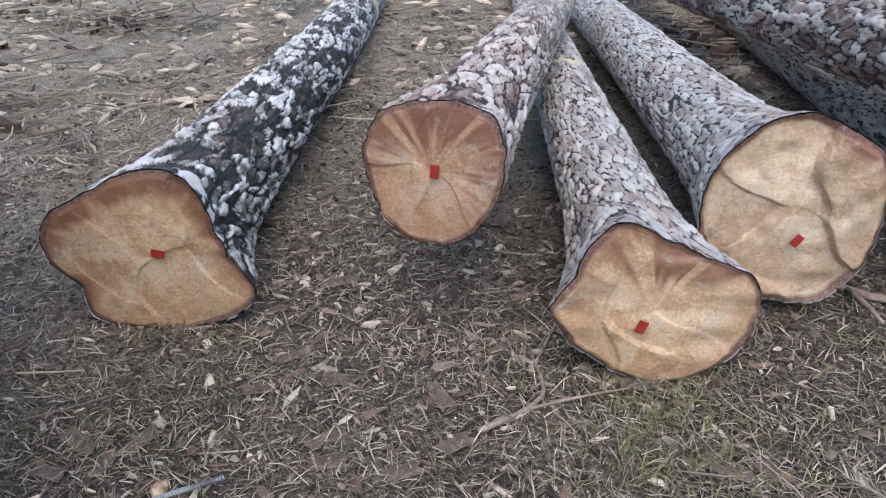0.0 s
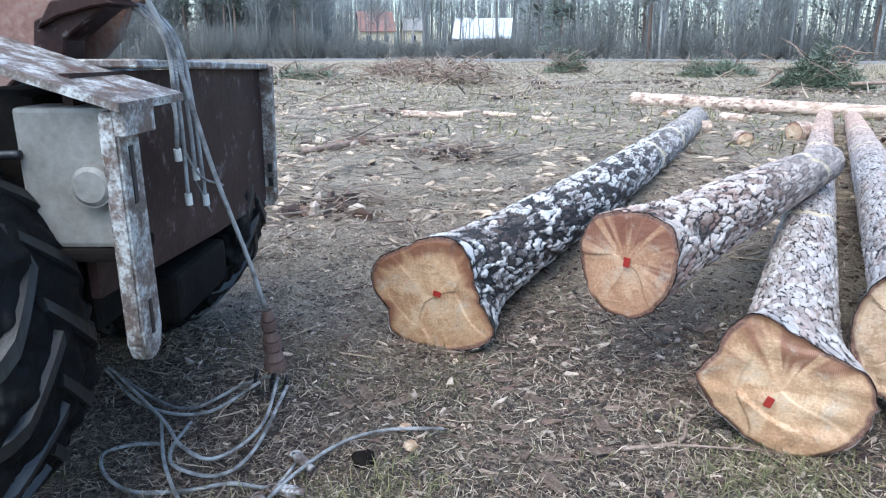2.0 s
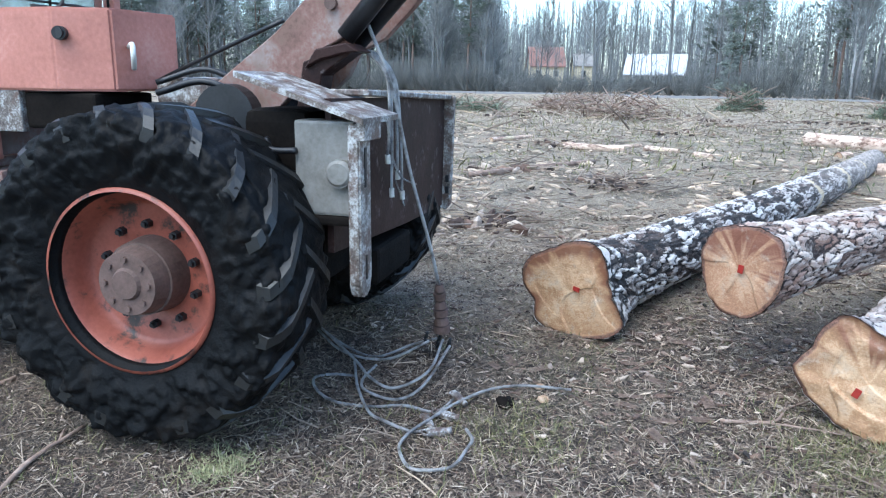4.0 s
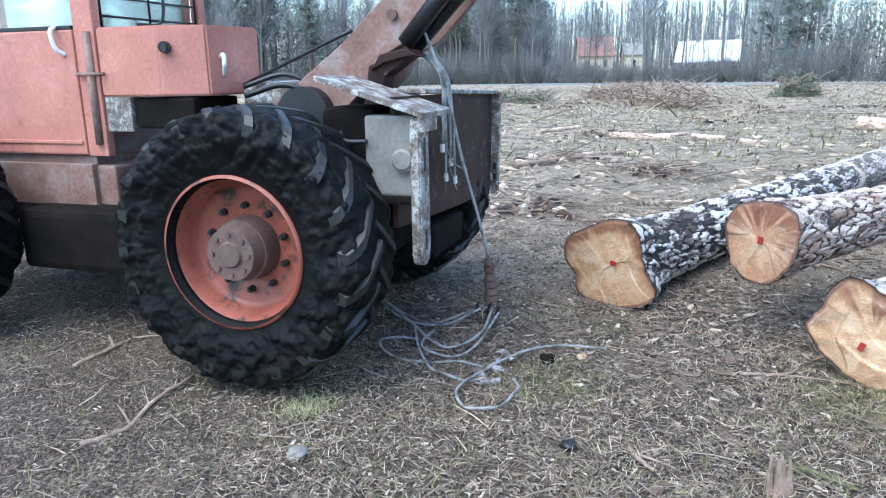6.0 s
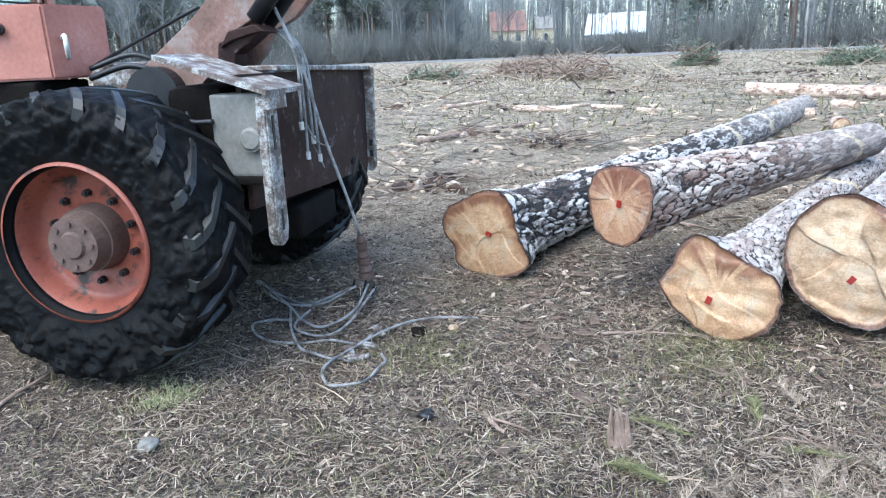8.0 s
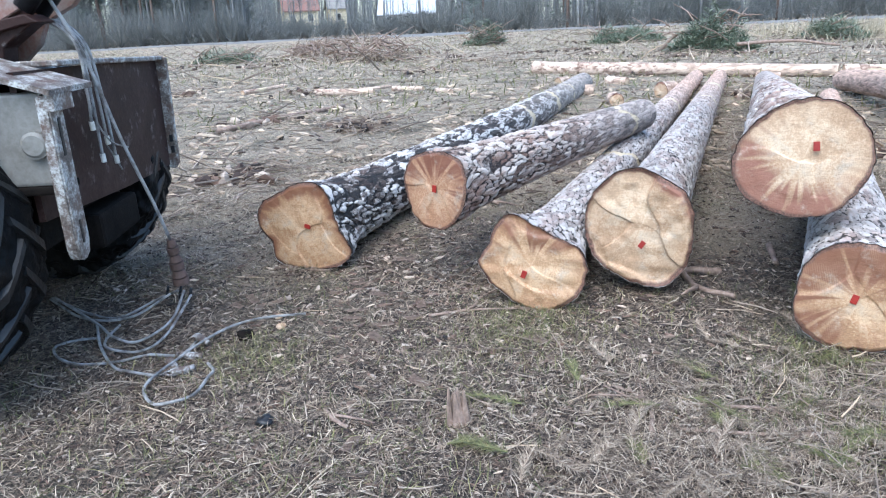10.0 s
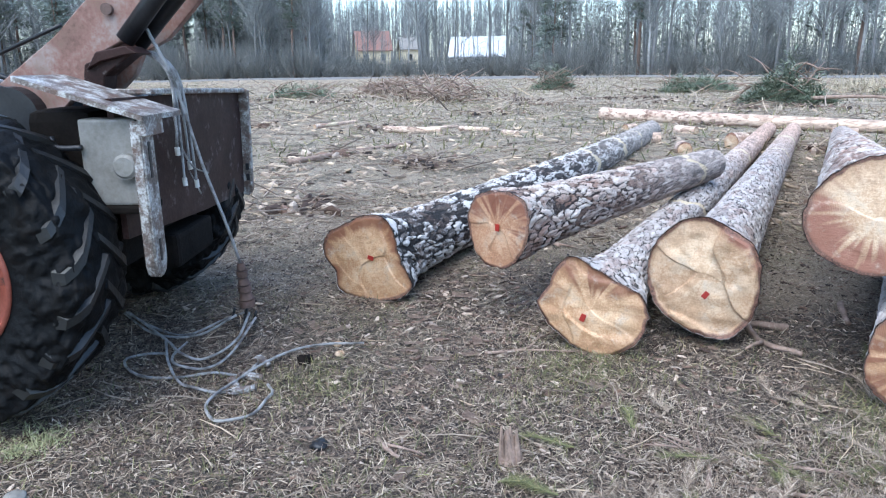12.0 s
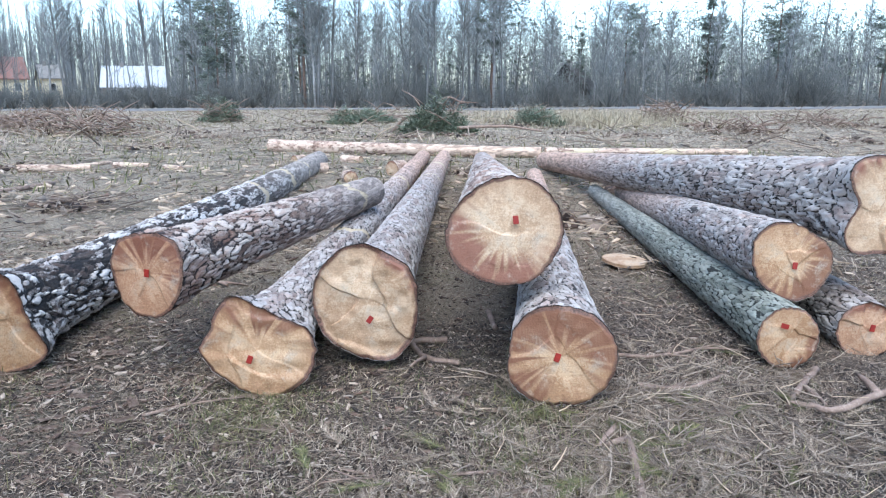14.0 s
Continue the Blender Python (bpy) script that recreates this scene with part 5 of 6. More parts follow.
# thin green tufts in patches
tx, ty = scatter_polar(rng, 26000, 1.0, 12, 95, 235, 0.9)
keep = smooth_noise(tx * 1.1, ty * 1.1, 8) > 0.62
blades("green_grass", int(keep.sum()), (tx[keep], ty[keep]), 0.03, 0.1, 0.003, "grass", 0.7, "sparse low green grass tufts", "grass", 0.15)
far = scatter_polar(rng, 42000, 22, 82, 95, 225, 0.9)
blades("field_grass", 42000, far, 0.1, 0.35, 0.022, "straw_pale", 0.5, "rough dry grass of the far clearing", "dry grass")
fx, fy = scatter_polar(rng, 42000, 12, 82, 95, 225, 0.9)
keep = smooth_noise(fx * 0.12, fy * 0.12, 9) > 0.45
blades("field_grass", int(keep.sum()), (fx[keep], fy[keep]), 0.1, 0.3, 0.022, "grass", 0.6, "patches of low green growth in the clearing", "grass")
rx, ry = rng.normal(-21.0, 3.0, 6400), rng.normal(36.5, 2.4, 6400)
blades("dry_reeds", 6400, (rx, ry), 0.4, 1.0, 0.02, "reed", 1.2, "stand of pale dry reeds", "reeds")


def flakes(name, count, xy, lo, hi, mat, label, thick=0.12):
    """Bent chips with thickness: six-cornered, raised in the middle."""
    x, y = xy
    verts, faces = [], []
    z = ground_z(x, y)
    for i in range(count):
        L = rng.uniform(lo, hi)
        Wd = L * rng.uniform(0.12, 0.5)
        h = L * thick
        m = Matrix.Translation((x[i], y[i], z[i] + 0.004)) @ Euler((rng.normal(0, 0.22), rng.normal(0, 0.22), rng.uniform(0, 6.3))).to_matrix().to_4x4()
        o = len(verts)
        top = []
        for k in range(6):
            a = k * math.pi / 3
            q = rng.uniform(0.45, 1.3)
            top.append((math.cos(a) * L / 2 * q, math.sin(a) * Wd / 2 * q))
        verts += [m @ Vector((a, b, h)) for a, b in top] + [m @ Vector((a, b, 0)) for a, b in top] + [m @ Vector((0, 0, h * 1.8))]
        for k in range(6):
            n = (k + 1) % 6
            faces += [(o + k, o + n, o + 12), (o + 6 + k, o + 6 + n, o + n, o + k)]
    ob = new(name, mesh_from(name, verts, faces, M[mat]))
    return tagged(ob, label, "chips", kind="stuff")


flakes("bark_chips", 36000, scatter_polar(rng, 36000, 0.9, 8, 95, 235, 0.9), 0.006, 0.034, "chip", "flakes of bark and pale wood chips in the litter")
# thick scatter of bark where the first logs lie
cx, cy = np.concatenate([rng.normal(-2.0, 0.9, 900), rng.normal(-1.3, 0.5, 500)]), np.concatenate([rng.normal(1.5, 0.7, 900), rng.normal(2.1, 0.45, 500)])
flakes("bark_chips", 1400, (cx, cy), 0.02, 0.1, "chip", "large loose bark flakes between the logs", 0.08)
flakes("bark_chips", 3000, scatter_polar(rng, 3000, 7, 24, 100, 225, 1.1), 0.04, 0.15, "chip", "scattered bark and chips of the clearing", 0.1)


lx, ly = scatter(rng, 30000, -6.5, 1.2, 1.5, 9.5)
blades("dry_grass", 30000, (lx, ly), 0.03, 0.11, 0.0036, "straw", 0.25, "matted dry grass and needles between the logs", "dry grass")
flakes("bark_chips", 7000, scatter(rng, 7000, -6.5, 1.2, 1.5, 9.5), 0.012, 0.07, "chip", "bark flakes and chips between the logs")
# trodden litter between the skidder and the first log
sx, sy = scatter(rng, 26000, -4.6, 0.4, -1.3, 2.0)
blades("dry_grass", 26000, (sx, sy), 0.02, 0.09, 0.003, "straw", 0.25, "trodden needles and dry stems behind the skidder", "dry grass", 0.1, 0.008)
flakes("bark_chips", 5000, scatter(rng, 5000, -4.6, 0.4, -1.3, 2.0), 0.008, 0.05, "chip", "trodden bark flakes and chips behind the skidder")
gx, gy = scatter(rng, 8000, -4.6, 0.4, -1.3, 2.0)
keep = smooth_noise(gx * 1.4, gy * 1.4, 18) > 0.6
blades("green_grass", int(keep.sum()), (gx[keep], gy[keep]), 0.02, 0.06, 0.003, "grass", 0.6, "sparse green blades in trodden litter", "grass", 0.15)


def twigs(name, count, xy, lo, hi, r, mat, label, lift=0.02, rise=0.1):
    x, y = xy
    z = ground_z(x, y)
    verts, faces = [], []
    for i in range(count):
        a, e, L = rng.uniform(0, 6.3), abs(rng.normal(0, rise)), rng.uniform(lo, hi)
        d = Vector((math.cos(a) * math.cos(e), math.sin(a) * math.cos(e), math.sin(e)))
        p = Vector((x[i], y[i], z[i] + lift * rng.rand()))
        s = Vector((-d.y, d.x, 0)) * L * rng.uniform(-0.12, 0.12)
        rr = r * rng.uniform(0.5, 1.5)
        tube_data([p, p + d * L * 0.5 + s, p + d * L], [rr, rr * 0.85, rr * 0.45], 4, verts, faces, False)
    ob = new(name, mesh_from(name, verts, faces, M[mat]))
    return tagged(ob, label, "twigs", kind="stuff")


flakes("wood_debris", 4600, scatter_polar(rng, 4600, 7.5, 30, 100, 222, 1.2), 0.04, 0.26, "debris", "pale broken wood pieces over the clearing", 0.12)
twigs("ground_twigs", 1500, scatter_polar(rng, 1500, 0.9, 8, 95, 235), 0.06, 0.3, 0.003, "twig", "small dry twigs strewn on the ground")
twigs("slash_twigs", 6500, scatter_polar(rng, 6500, 6.5, 26, 100, 222, 1.1), 0.08, 0.45, 0.006, "twig", "weathered logging slash across the clearing", 0.08, 0.12)
twigs("slash_twigs", 1800, scatter_polar(rng, 1800, 22, 70, 98, 222, 0.9), 0.3, 1.6, 0.02, "twig", "weathered logging slash far out", 0.12, 0.25)
# tangles where crowns were trimmed
hx, hy = scatter_polar(rng, 70, 8, 48, 98, 205, 1.0)
reach = 0.25 + 0.02 * np.hypot(hx, hy)
pick = rng.randint(0, 70, 4200)
twigs("slash_tangle", 4200, (hx[pick] + rng.normal(0, 1, 4200) * reach[pick], hy[pick] + rng.normal(0, 1, 4200) * reach[pick]), 0.12, 0.7, 0.009, "twig", "loose tangles of trimmed branches in the clearing", 0.12, 0.16)
pick = rng.randint(0, 70, 2200)
flakes("bark_heaps", 2200, (hx[pick] + rng.normal(0, 1, 2200) * reach[pick] * 0.7, hy[pick] + rng.normal(0, 1, 2200) * reach[pick] * 0.7), 0.06, 0.3, "chip", "bark and broken wood between trimmed branches", 0.25)
# slash by the thin logs
sx, sy = rng.normal(1.15, 0.4, 900), rng.normal(3.3, 0.65, 900)
twigs("slash_twigs", 900, (sx, sy), 0.04, 0.22, 0.0028, "twig", "thick tangle of dry slash by the log butts", 0.07, 0.25)
bx, by = rng.normal(1.2, 0.45, 22000), rng.normal(3.0, 0.9, 22000)
blades("dead_needles", 22000, (bx, by), 0.025, 0.08, 0.0022, "straw", 0.35, "heaped dead needles and slash", "needles", 0.2, 0.02)
bx, by = rng.normal(0.75, 0.35, 5000), rng.normal(1.65, 0.35, 5000)
blades("dead_needles", 5000, (bx, by), 0.025, 0.08, 0.0022, "straw", 0.35, "heaped dead needles and slash", "needles", 0.2, 0.02)


mx, my = rng.normal(-0.86, 0.07, 900), rng.normal(-0.98, 0.07, 900)
blades("moss", 900, (mx, my), 0.015, 0.04, 0.004, "moss", 0.6, "low cushion of pale green moss", "moss", 0.1, 0.01)
for mx0, my0, wide, k in ((-0.55, 1.75, 0.18, 900), (-1.0, 0.35, 0.16, 700), (0.45, 2.75, 0.12, 500), (0.75, 2.35, 0.25, 900), (1.25, 2.6, 0.3, 1200), (-0.5, 1.3, 0.3, 500), (0.3, 0.2, 0.4, 500)):
    mx, my = rng.normal(mx0, wide, k), rng.normal(my0, wide, k)
    blades("green_grass", k, (mx, my), 0.03, 0.1, 0.0025, "grass", 0.7, "tuft of thin green grass in the litter", "grass", 0.15)


def bough(x, y, turn, size, mat):
    """A cut conifer twig: a stem with needles on both sides."""
    verts, faces = [], []
    rr = random.Random(int(abs(x * 700 + y * 1300)))
    stem = [Vector((k / 6 * size, 0.03 * size * math.sin(k), 0.02 + 0.05 * size * math.sin(k / 6 * 3))) for k in range(7)]
    tube_data(stem, [0.004, 0.004, 0.0035, 0.003, 0.003, 0.002, 0.0015], 5, verts, faces)
    for _ in range(220):
        q = rr.random() * 5.99
        p = stem[int(q)].lerp(stem[int(q) + 1], q % 1)
        a = rr.choice((-1, 1)) * rr.uniform(0.3, 1.0)
        d = Vector((math.cos(a), math.sin(a), rr.uniform(-0.25, 0.5))) * rr.uniform(0.03, 0.07)
        w = Vector((-d.y, d.x, 0)).normalized() * 0.0016
        o = len(verts)
        verts += [p - w, p + w, p + d]
        faces.append((o, o + 1, o + 2))
    ob = new("conifer_twig", mesh_from("conifer_twig", verts, faces, M[mat]))
    ob.matrix_world = pose(x, y, float(ground_z(x, y)) + 0.005, 0, 0, turn)
    return tagged(ob, "cut conifer twig with needles on the ground", "twig", "cut conifer twigs")


rr = random.Random(77)
for _ in range(130):
    bough(rr.gauss(1.2, 0.45), rr.gauss(2.9, 0.7), rr.uniform(0, 360), rr.uniform(0.12, 0.32), rr.choice(("straw", "straw_pale", "straw", "grass")))
for _ in range(70):
    bough(rr.gauss(0.95, 0.4), rr.gauss(1.75, 0.45), rr.uniform(0, 360), rr.uniform(0.1, 0.25), rr.choice(("straw", "straw", "grass")))


# ---- heaps of boughs ----
def brush_heap(label, x, y, w, h, count, seed, green=0.8, sticks=40):
    r = np.random.RandomState(seed)
    top = thing("brush_heap", label, "brush heap", pose(x, y, float(ground_z(x, y)), 0, 0, seed * 40), "heaps of cut boughs")
    a, q = r.uniform(0, 2 * np.pi, count), np.sqrt(r.rand(count))
    px, py = np.cos(a) * q * w, np.sin(a) * q * w * 0.6
    lump = 0.05 + 0 * px
    for _ in range(6):
        ca, cq, wide = r.uniform(0, 2 * np.pi), 0.7 * np.sqrt(r.rand()), w * r.uniform(0.2, 0.42)
        lump = np.maximum(lump, r.uniform(0.4, 1.0) * np.exp(-((px - np.cos(ca) * cq * w) ** 2 + (py - np.sin(ca) * cq * w * 0.6) ** 2) / wide ** 2))
    pz = np.maximum(0.02, h * 1.05 * lump * r.rand(count) ** 0.5)
    b, e = r.uniform(0, 2 * np.pi, count), r.normal(0.15, 0.4, count)
    d = np.stack([np.cos(b) * np.cos(e), np.sin(b) * np.cos(e), np.sin(e)], 1)
    n = np.stack([-np.sin(b), np.cos(b), r.uniform(-0.7, 0.7, count)], 1)
    L = r.uniform(0.2, 0.6, count)
    wd = r.uniform(0.015, 0.045, count)
    half = n * wd[:, None] / 2
    p = np.stack([px, py, pz], 1)
    mid = p + d * L[:, None] * 0.55
    v = np.stack([p, mid - half, mid + half, p + d * L[:, None]], 1).reshape(-1, 3)
    o = np.arange(count) * 4
    me = mesh_from("bough_mass", v.tolist(), np.stack([o, o + 1, o + 3, o + 2], 1).tolist(), M["needles"] if green > 0.5 else M["straw"])
    new("bough_mass", me).parent = top
    rr = random.Random(seed)
    verts, faces = [], []
    for _ in range(sticks):
        b, q = rr.uniform(0, 6.3), rr.random() ** 0.5
        s = Vector((math.cos(b) * q * w, math.sin(b) * q * w * 0.6, rr.uniform(0, h * 0.6)))
        c = rr.uniform(0, 6.3)
        d = Vector((math.cos(c), math.sin(c), rr.uniform(-0.2, 0.6)))
        k = rr.uniform(0.4, 1.4) * min(1, w)
        tube_data([s, s + d * k * 0.5 + Vector((0, 0, 0.06)), s + d * k], [0.03, 0.022, 0.01], 5, verts, faces)
    new("stick_tangle", mesh_from("stick_tangle", verts, faces, M["branch"], True)).parent = top
    return top


brush_heap("heap of green pine boughs with a bent branch", -18.2, 21.6, 1.6, 2.1, 6000, 1)
branch("bent bare branch arching over a heap", [(-19.6, 20.3, 0.1), (-19.2, 20.8, 0.7), (-18.4, 21.4, 0.9), (-17.9, 21.8, 1.5), (-17.2, 22.0, 1.3)], 0.07, 0.03, 21, 4)
branch("long bare branch lying beside a heap", [(-17.0, 21.5, 0.3), (-15.8, 23.0, 0.35), (-14.6, 24.0, 0.15)], 0.07, 0.04, 22, 4)
brush_heap("low heap of green spruce boughs", -31.0, 28.4, 2.2, 1.4, 4500, 2)
brush_heap("heap of dry grey-green boughs", -40.3, 24.2, 1.9, 1.9, 4000, 3, 0.8, 90)
brush_heap("low heap of green boughs at the field edge", -21.0, 32.6, 2.0, 1.3, 4000, 4)
brush_heap("tangle of dry sticks and slash", -26.6, 10.3, 2.8, 1.2, 900, 5, 0.0, 170)
brush_heap("low green bush of boughs", -33.0, 6.0, 1.6, 0.8, 1500, 6)
brush_heap("tangle of brown dry slash", -17.5, 41.0, 2.2, 1.6, 1400, 7, 0.0, 110)
brush_heap("tangle of brown dry slash", -9.0, 41.0, 3.0, 0.8, 900, 8, 0.0, 70)
brush_heap("small pile of reddish slash", -37.3, 11.2, 1.5, 1.0, 300, 9, 0.0, 110)
brush_heap("tangle of brown dry slash", -8.6, 28.8, 1.8, 0.7, 500, 10, 0.0, 70)
brush_heap("heap of dry branches at the edge", -55.0, 20.0, 2.4, 0.9, 900, 11, 0.0, 60)

# ---- far edge: road, houses, forest ----
HEAD, SIDE = Vector((-0.686, 0.728, 0)), Vector((0.728, 0.686, 0))
EDGE = [(-60, -80), (-95, -30), (-96, 5), (-87.5, 25.4), (-53.5, 57.3), (-19.7, 89.1), (25, 130)]


def edge_point(q):
    """A point of the wood's edge, q from 0 to 1."""
    q = min(max(q, 0), 0.9999) * (len(EDGE) - 1)
    i = int(q)
    a, b = Vector((*EDGE[i], 0)), Vector((*EDGE[i + 1], 0))
    p = a.lerp(b, q - i)
    return p, (p - Vector((2.5, -0.2, 0))).normalized()


line = [edge_point(k / 60) for k in range(61)]
verts = [(*(p - n * w).xy, float(ground_z(*(p - n * w).xy)) + h) for p, n in line for w, h in ((4.2, 0.02), (3.4, 0.2), (1.6, 0.2), (0.8, 0.02))]
faces = [(4 * i + k, 4 * i + k + 1, 4 * i + k + 5, 4 * i + k + 4) for i in range(60) for k in range(3)]
tagged(new("road", mesh_from("road", verts, faces, M["road"])), "narrow pale gravel road along the wood", "road", kind="structure")


def at_view(angle, dist):
    return Vector((2.5 + dist * math.cos(radians(angle)), -0.2 + dist * math.sin(radians(angle)), 0))


def house(label, angle, dist, w, d, eave, ridge, wall, roof, turn, windows):
    p = at_view(angle, dist)
    top = thing("house", label, "house", pose(p.x, p.y, -0.2, 0, 0, angle + 90 + turn), "houses behind the wood")
    bm = bmesh.new()
    add_prism(bm, [(-d / 2, 0), (d / 2, 0), (d / 2, eave), (0, ridge), (-d / 2, eave)], -w / 2, w / 2, lambda q, h: (h, q[0], q[1]))
    part("wall", bm, M[wall], top)
    bm = bmesh.new()
    for s in (-1, 1):
        add_prism(bm, [(s * (d / 2 + 0.4), eave - 0.15), (s * (d / 2 + 0.4), eave + 0.05), (0, ridge + 0.25), (0, ridge + 0.03)], -w / 2 - 0.4, w / 2 + 0.4, lambda q, h: (h, q[0], q[1]))
    part("roof", bm, M[roof], top)
    bm = bmesh.new()
    add_box(bm, (w * 0.2 - 0.3, -0.3, ridge - 0.6), (w * 0.2 + 0.3, 0.3, ridge + 0.9), 0.03)
    part("chimney", bm, M["wall_grey"], top)
    for x, z in windows:
        for s in (-1, 1):
            bm = bmesh.new()
            add_box(bm, (x - 0.55, s * d / 2 - 0.05, z - 0.7), (x + 0.55, s * d / 2 + 0.05, z + 0.7), 0.02)
            frame_ob = part("window", bm, M["white"], top)
            bm = bmesh.new()
            add_box(bm, (x - 0.45, s * d / 2 - 0.07, z - 0.6), (x + 0.45, s * d / 2 + 0.07, z + 0.6), 0.0)
            part("pane", bm, M["black"], frame_ob)
    return top


house("yellow rendered house with a red tiled roof", 164.4, 150, 6.4, 7, 4.6, 8.2, "wall_yellow", "roof_red", 8, [(-1.7, 3.2), (1.7, 3.2), (-1.7, 1.2), (1.7, 1.2)])
house("yellow side wing of a house among trees", 161.6, 152, 3.4, 5, 4.8, 7.0, "wall_yellow", "wall_grey", 8, [(0.0, 3.2)])
house("low house with a pale sheet-metal roof", 156.1, 150, 10.8, 8, 3.2, 6.9, "wall_grey", "roof_white", -6, [(-3.5, 2.2), (0.0, 2.2), (3.5, 2.2)])
house("dark old barn among trees", 123.2, 104, 4.6, 6, 2.4, 5.6, "barn", "barn", 70, [])


def bare_tree(seed, height, trunk_mat, spread_r, dense):
    r = random.Random(seed)
    top = thing("bare_tree", "tall leafless tree at the wood's edge", "tree", None, "trees of the wood")
    verts, faces = [], []
    lean = Vector((r.uniform(-0.06, 0.06), r.uniform(-0.06, 0.06), 1))
    pts = [lean * height * k / 7 + Vector((r.uniform(-1, 1), r.uniform(-1, 1), 0)) * 0.035 * k ** 0.8 * (k > 0) for k in range(8)]
    rad = [0.11 * height / 14 * (1 - 0.13 * k) + 0.012 for k in range(8)]
    tube_data(pts, rad, 7, verts, faces)
    trunk = new("trunk", mesh_from("trunk", verts, faces, M[trunk_mat], True))
    trunk.parent = top
    verts, faces = [], []
    for _ in range(dense):
        q = r.uniform(0.25, 0.98)
        i = min(int(q * 7), 6)
        p = pts[i].lerp(pts[i + 1], q * 7 - i)
        a = r.uniform(0, 6.3)
        L = spread_r * (1.25 - q) * r.uniform(0.6, 1.4)
        d = Vector((math.cos(a) * 0.75, math.sin(a) * 0.75, r.uniform(0.25, 0.95))).normalized()
        mid = p + d * L * 0.5 + Vector((0, 0, 0.1 * L))
        end = p + d * L + Vector((0, 0, 0.3 * L))
        tube_data([p, mid, end], [0.035, 0.022, 0.008], 3, verts, faces, False)
        for _ in range(7):
            s = p.lerp(mid, r.random() * 0.6 + 0.4) if r.random() < 0.4 else mid.lerp(end, r.random())
            t = s + Vector((r.uniform(-1, 1), r.uniform(-1, 1), r.uniform(0.1, 1.3))) * L * 0.42
            tube_data([s, (s + t) / 2 + Vector((0, 0, 0.05)), t], [0.013, 0.011, 0.006], 3, verts, faces, False)
    new("crown", mesh_from("crown", verts, faces, M["hazed_twig"])).parent = top
    return top


def conifer(seed, height, kind):
    r = random.Random(seed)
    top = thing("conifer_tree", "dark green pine among the bare trees" if kind == "pine" else "dark green spruce among the bare trees", "tree", None, "trees of the wood")
    verts, faces = [], []
    pts = [Vector((r.uniform(-0.1, 0.1) * k ** 0.5, r.uniform(-0.1, 0.1) * k ** 0.5, height * k / 6)) for k in range(7)]
    tube_data(pts, [0.16 * height / 14 * (1 - 0.14 * k) + 0.01 for k in range(7)], 7, verts, faces)
    new("trunk", mesh_from("trunk", verts, faces, M["trunk_pine"], True)).parent = top
    verts, faces = [], []
    n = 74 if kind == "pine" else 80
    for _ in range(n):
        q = r.uniform(0.38, 1.0) if kind == "pine" else r.uniform(0.12, 1.0)
        reach = (3.0 * math.sin(math.pi * min(1, (1.08 - q) * 1.5)) + 0.4) if kind == "pine" else 2.1 * (1.03 - q) + 0.15
        a = r.uniform(0, 6.3)
        L = reach * r.uniform(0.5, 1.1)
        s = Vector((0, 0, height * q))
        e = s + Vector((math.cos(a) * L, math.sin(a) * L, (0.25 if kind == "pine" else -0.25) * L))
        tube_data([s, e], [0.03, 0.01], 3, verts, faces, False)
        for _ in range(36):
            c = s.lerp(e, r.uniform(0.35, 1.05)) + Vector((r.gauss(0, 0.2), r.gauss(0, 0.2), r.gauss(0, 0.13)))
            d = Vector((r.gauss(0, 1), r.gauss(0, 1), r.gauss(0.25, 0.5))).normalized() * r.uniform(0.12, 0.3)
            w = d.orthogonal().normalized() * r.uniform(0.03, 0.075)
            o = len(verts)
            verts += [c - d, c + w, c + d, c - w]
            faces.append((o, o + 1, o + 2, o + 3))
    new("crown", mesh_from("crown", verts, faces, M["pine_leaf"])).parent = top
    return top


kinds = [bare_tree(1, 15, "trunk_grey", 3.0, 92), bare_tree(2, 17, "trunk_grey", 3.4, 101), bare_tree(3, 14, "trunk_birch", 2.4, 88), bare_tree(4, 18, "trunk_grey", 2.6, 83),
         bare_tree(5, 13, "trunk_birch", 2.2, 79), bare_tree(6, 11, "trunk_grey", 2.6, 96), conifer(7, 13, "pine"), conifer(8, 15, "pine"), conifer(9, 11, "spruce"), conifer(10, 15, "spruce")]
r = random.Random(12)
placed = 0
originals = set()
while placed < 285:
    q = r.random()
    p, n = edge_point(q)
    depth = r.random() ** 1.3 * 24
    p = p + n * (1.5 + depth)
    ang = math.degrees(math.atan2(p.y + 0.2, p.x - 2.5)) % 360
    view = 153 < ang < 168
    if view and r.random() < (0.92 if ang > 161.5 or 154 < ang < 158.5 else 0.6):
        continue
    right_side = ang < 128
    pick = r.choices(range(10), [10, 10, 4, 10, 3, 9, 8, 8, 1, 0] if not right_side else [7, 6, 6, 7, 6, 8, 7, 7, 0, 1])[0]
    if view and pick >= 6:
        pick = 0
    if placed < len(kinds) and not view:
        pick = min(set(range(len(kinds))) - originals, default=pick)
    if placed > 60 and len(originals) < len(kinds):
        pick = min(set(range(len(kinds))) - originals)
    s = r.uniform(0.85, 1.3) * (0.82 if right_side else 1.05)
    m = pose(p.x, p.y, float(ground_z(p.x, p.y)) - 0.1, 0, 0, r.uniform(0, 360))
    if pick in originals:
        ob = copy_thing(kinds[pick], m)
    else:
        ob = kinds[pick]
        ob.matrix_basis = m
        originals.add(pick)
    ob.scale = (s, s, s)
    placed += 1

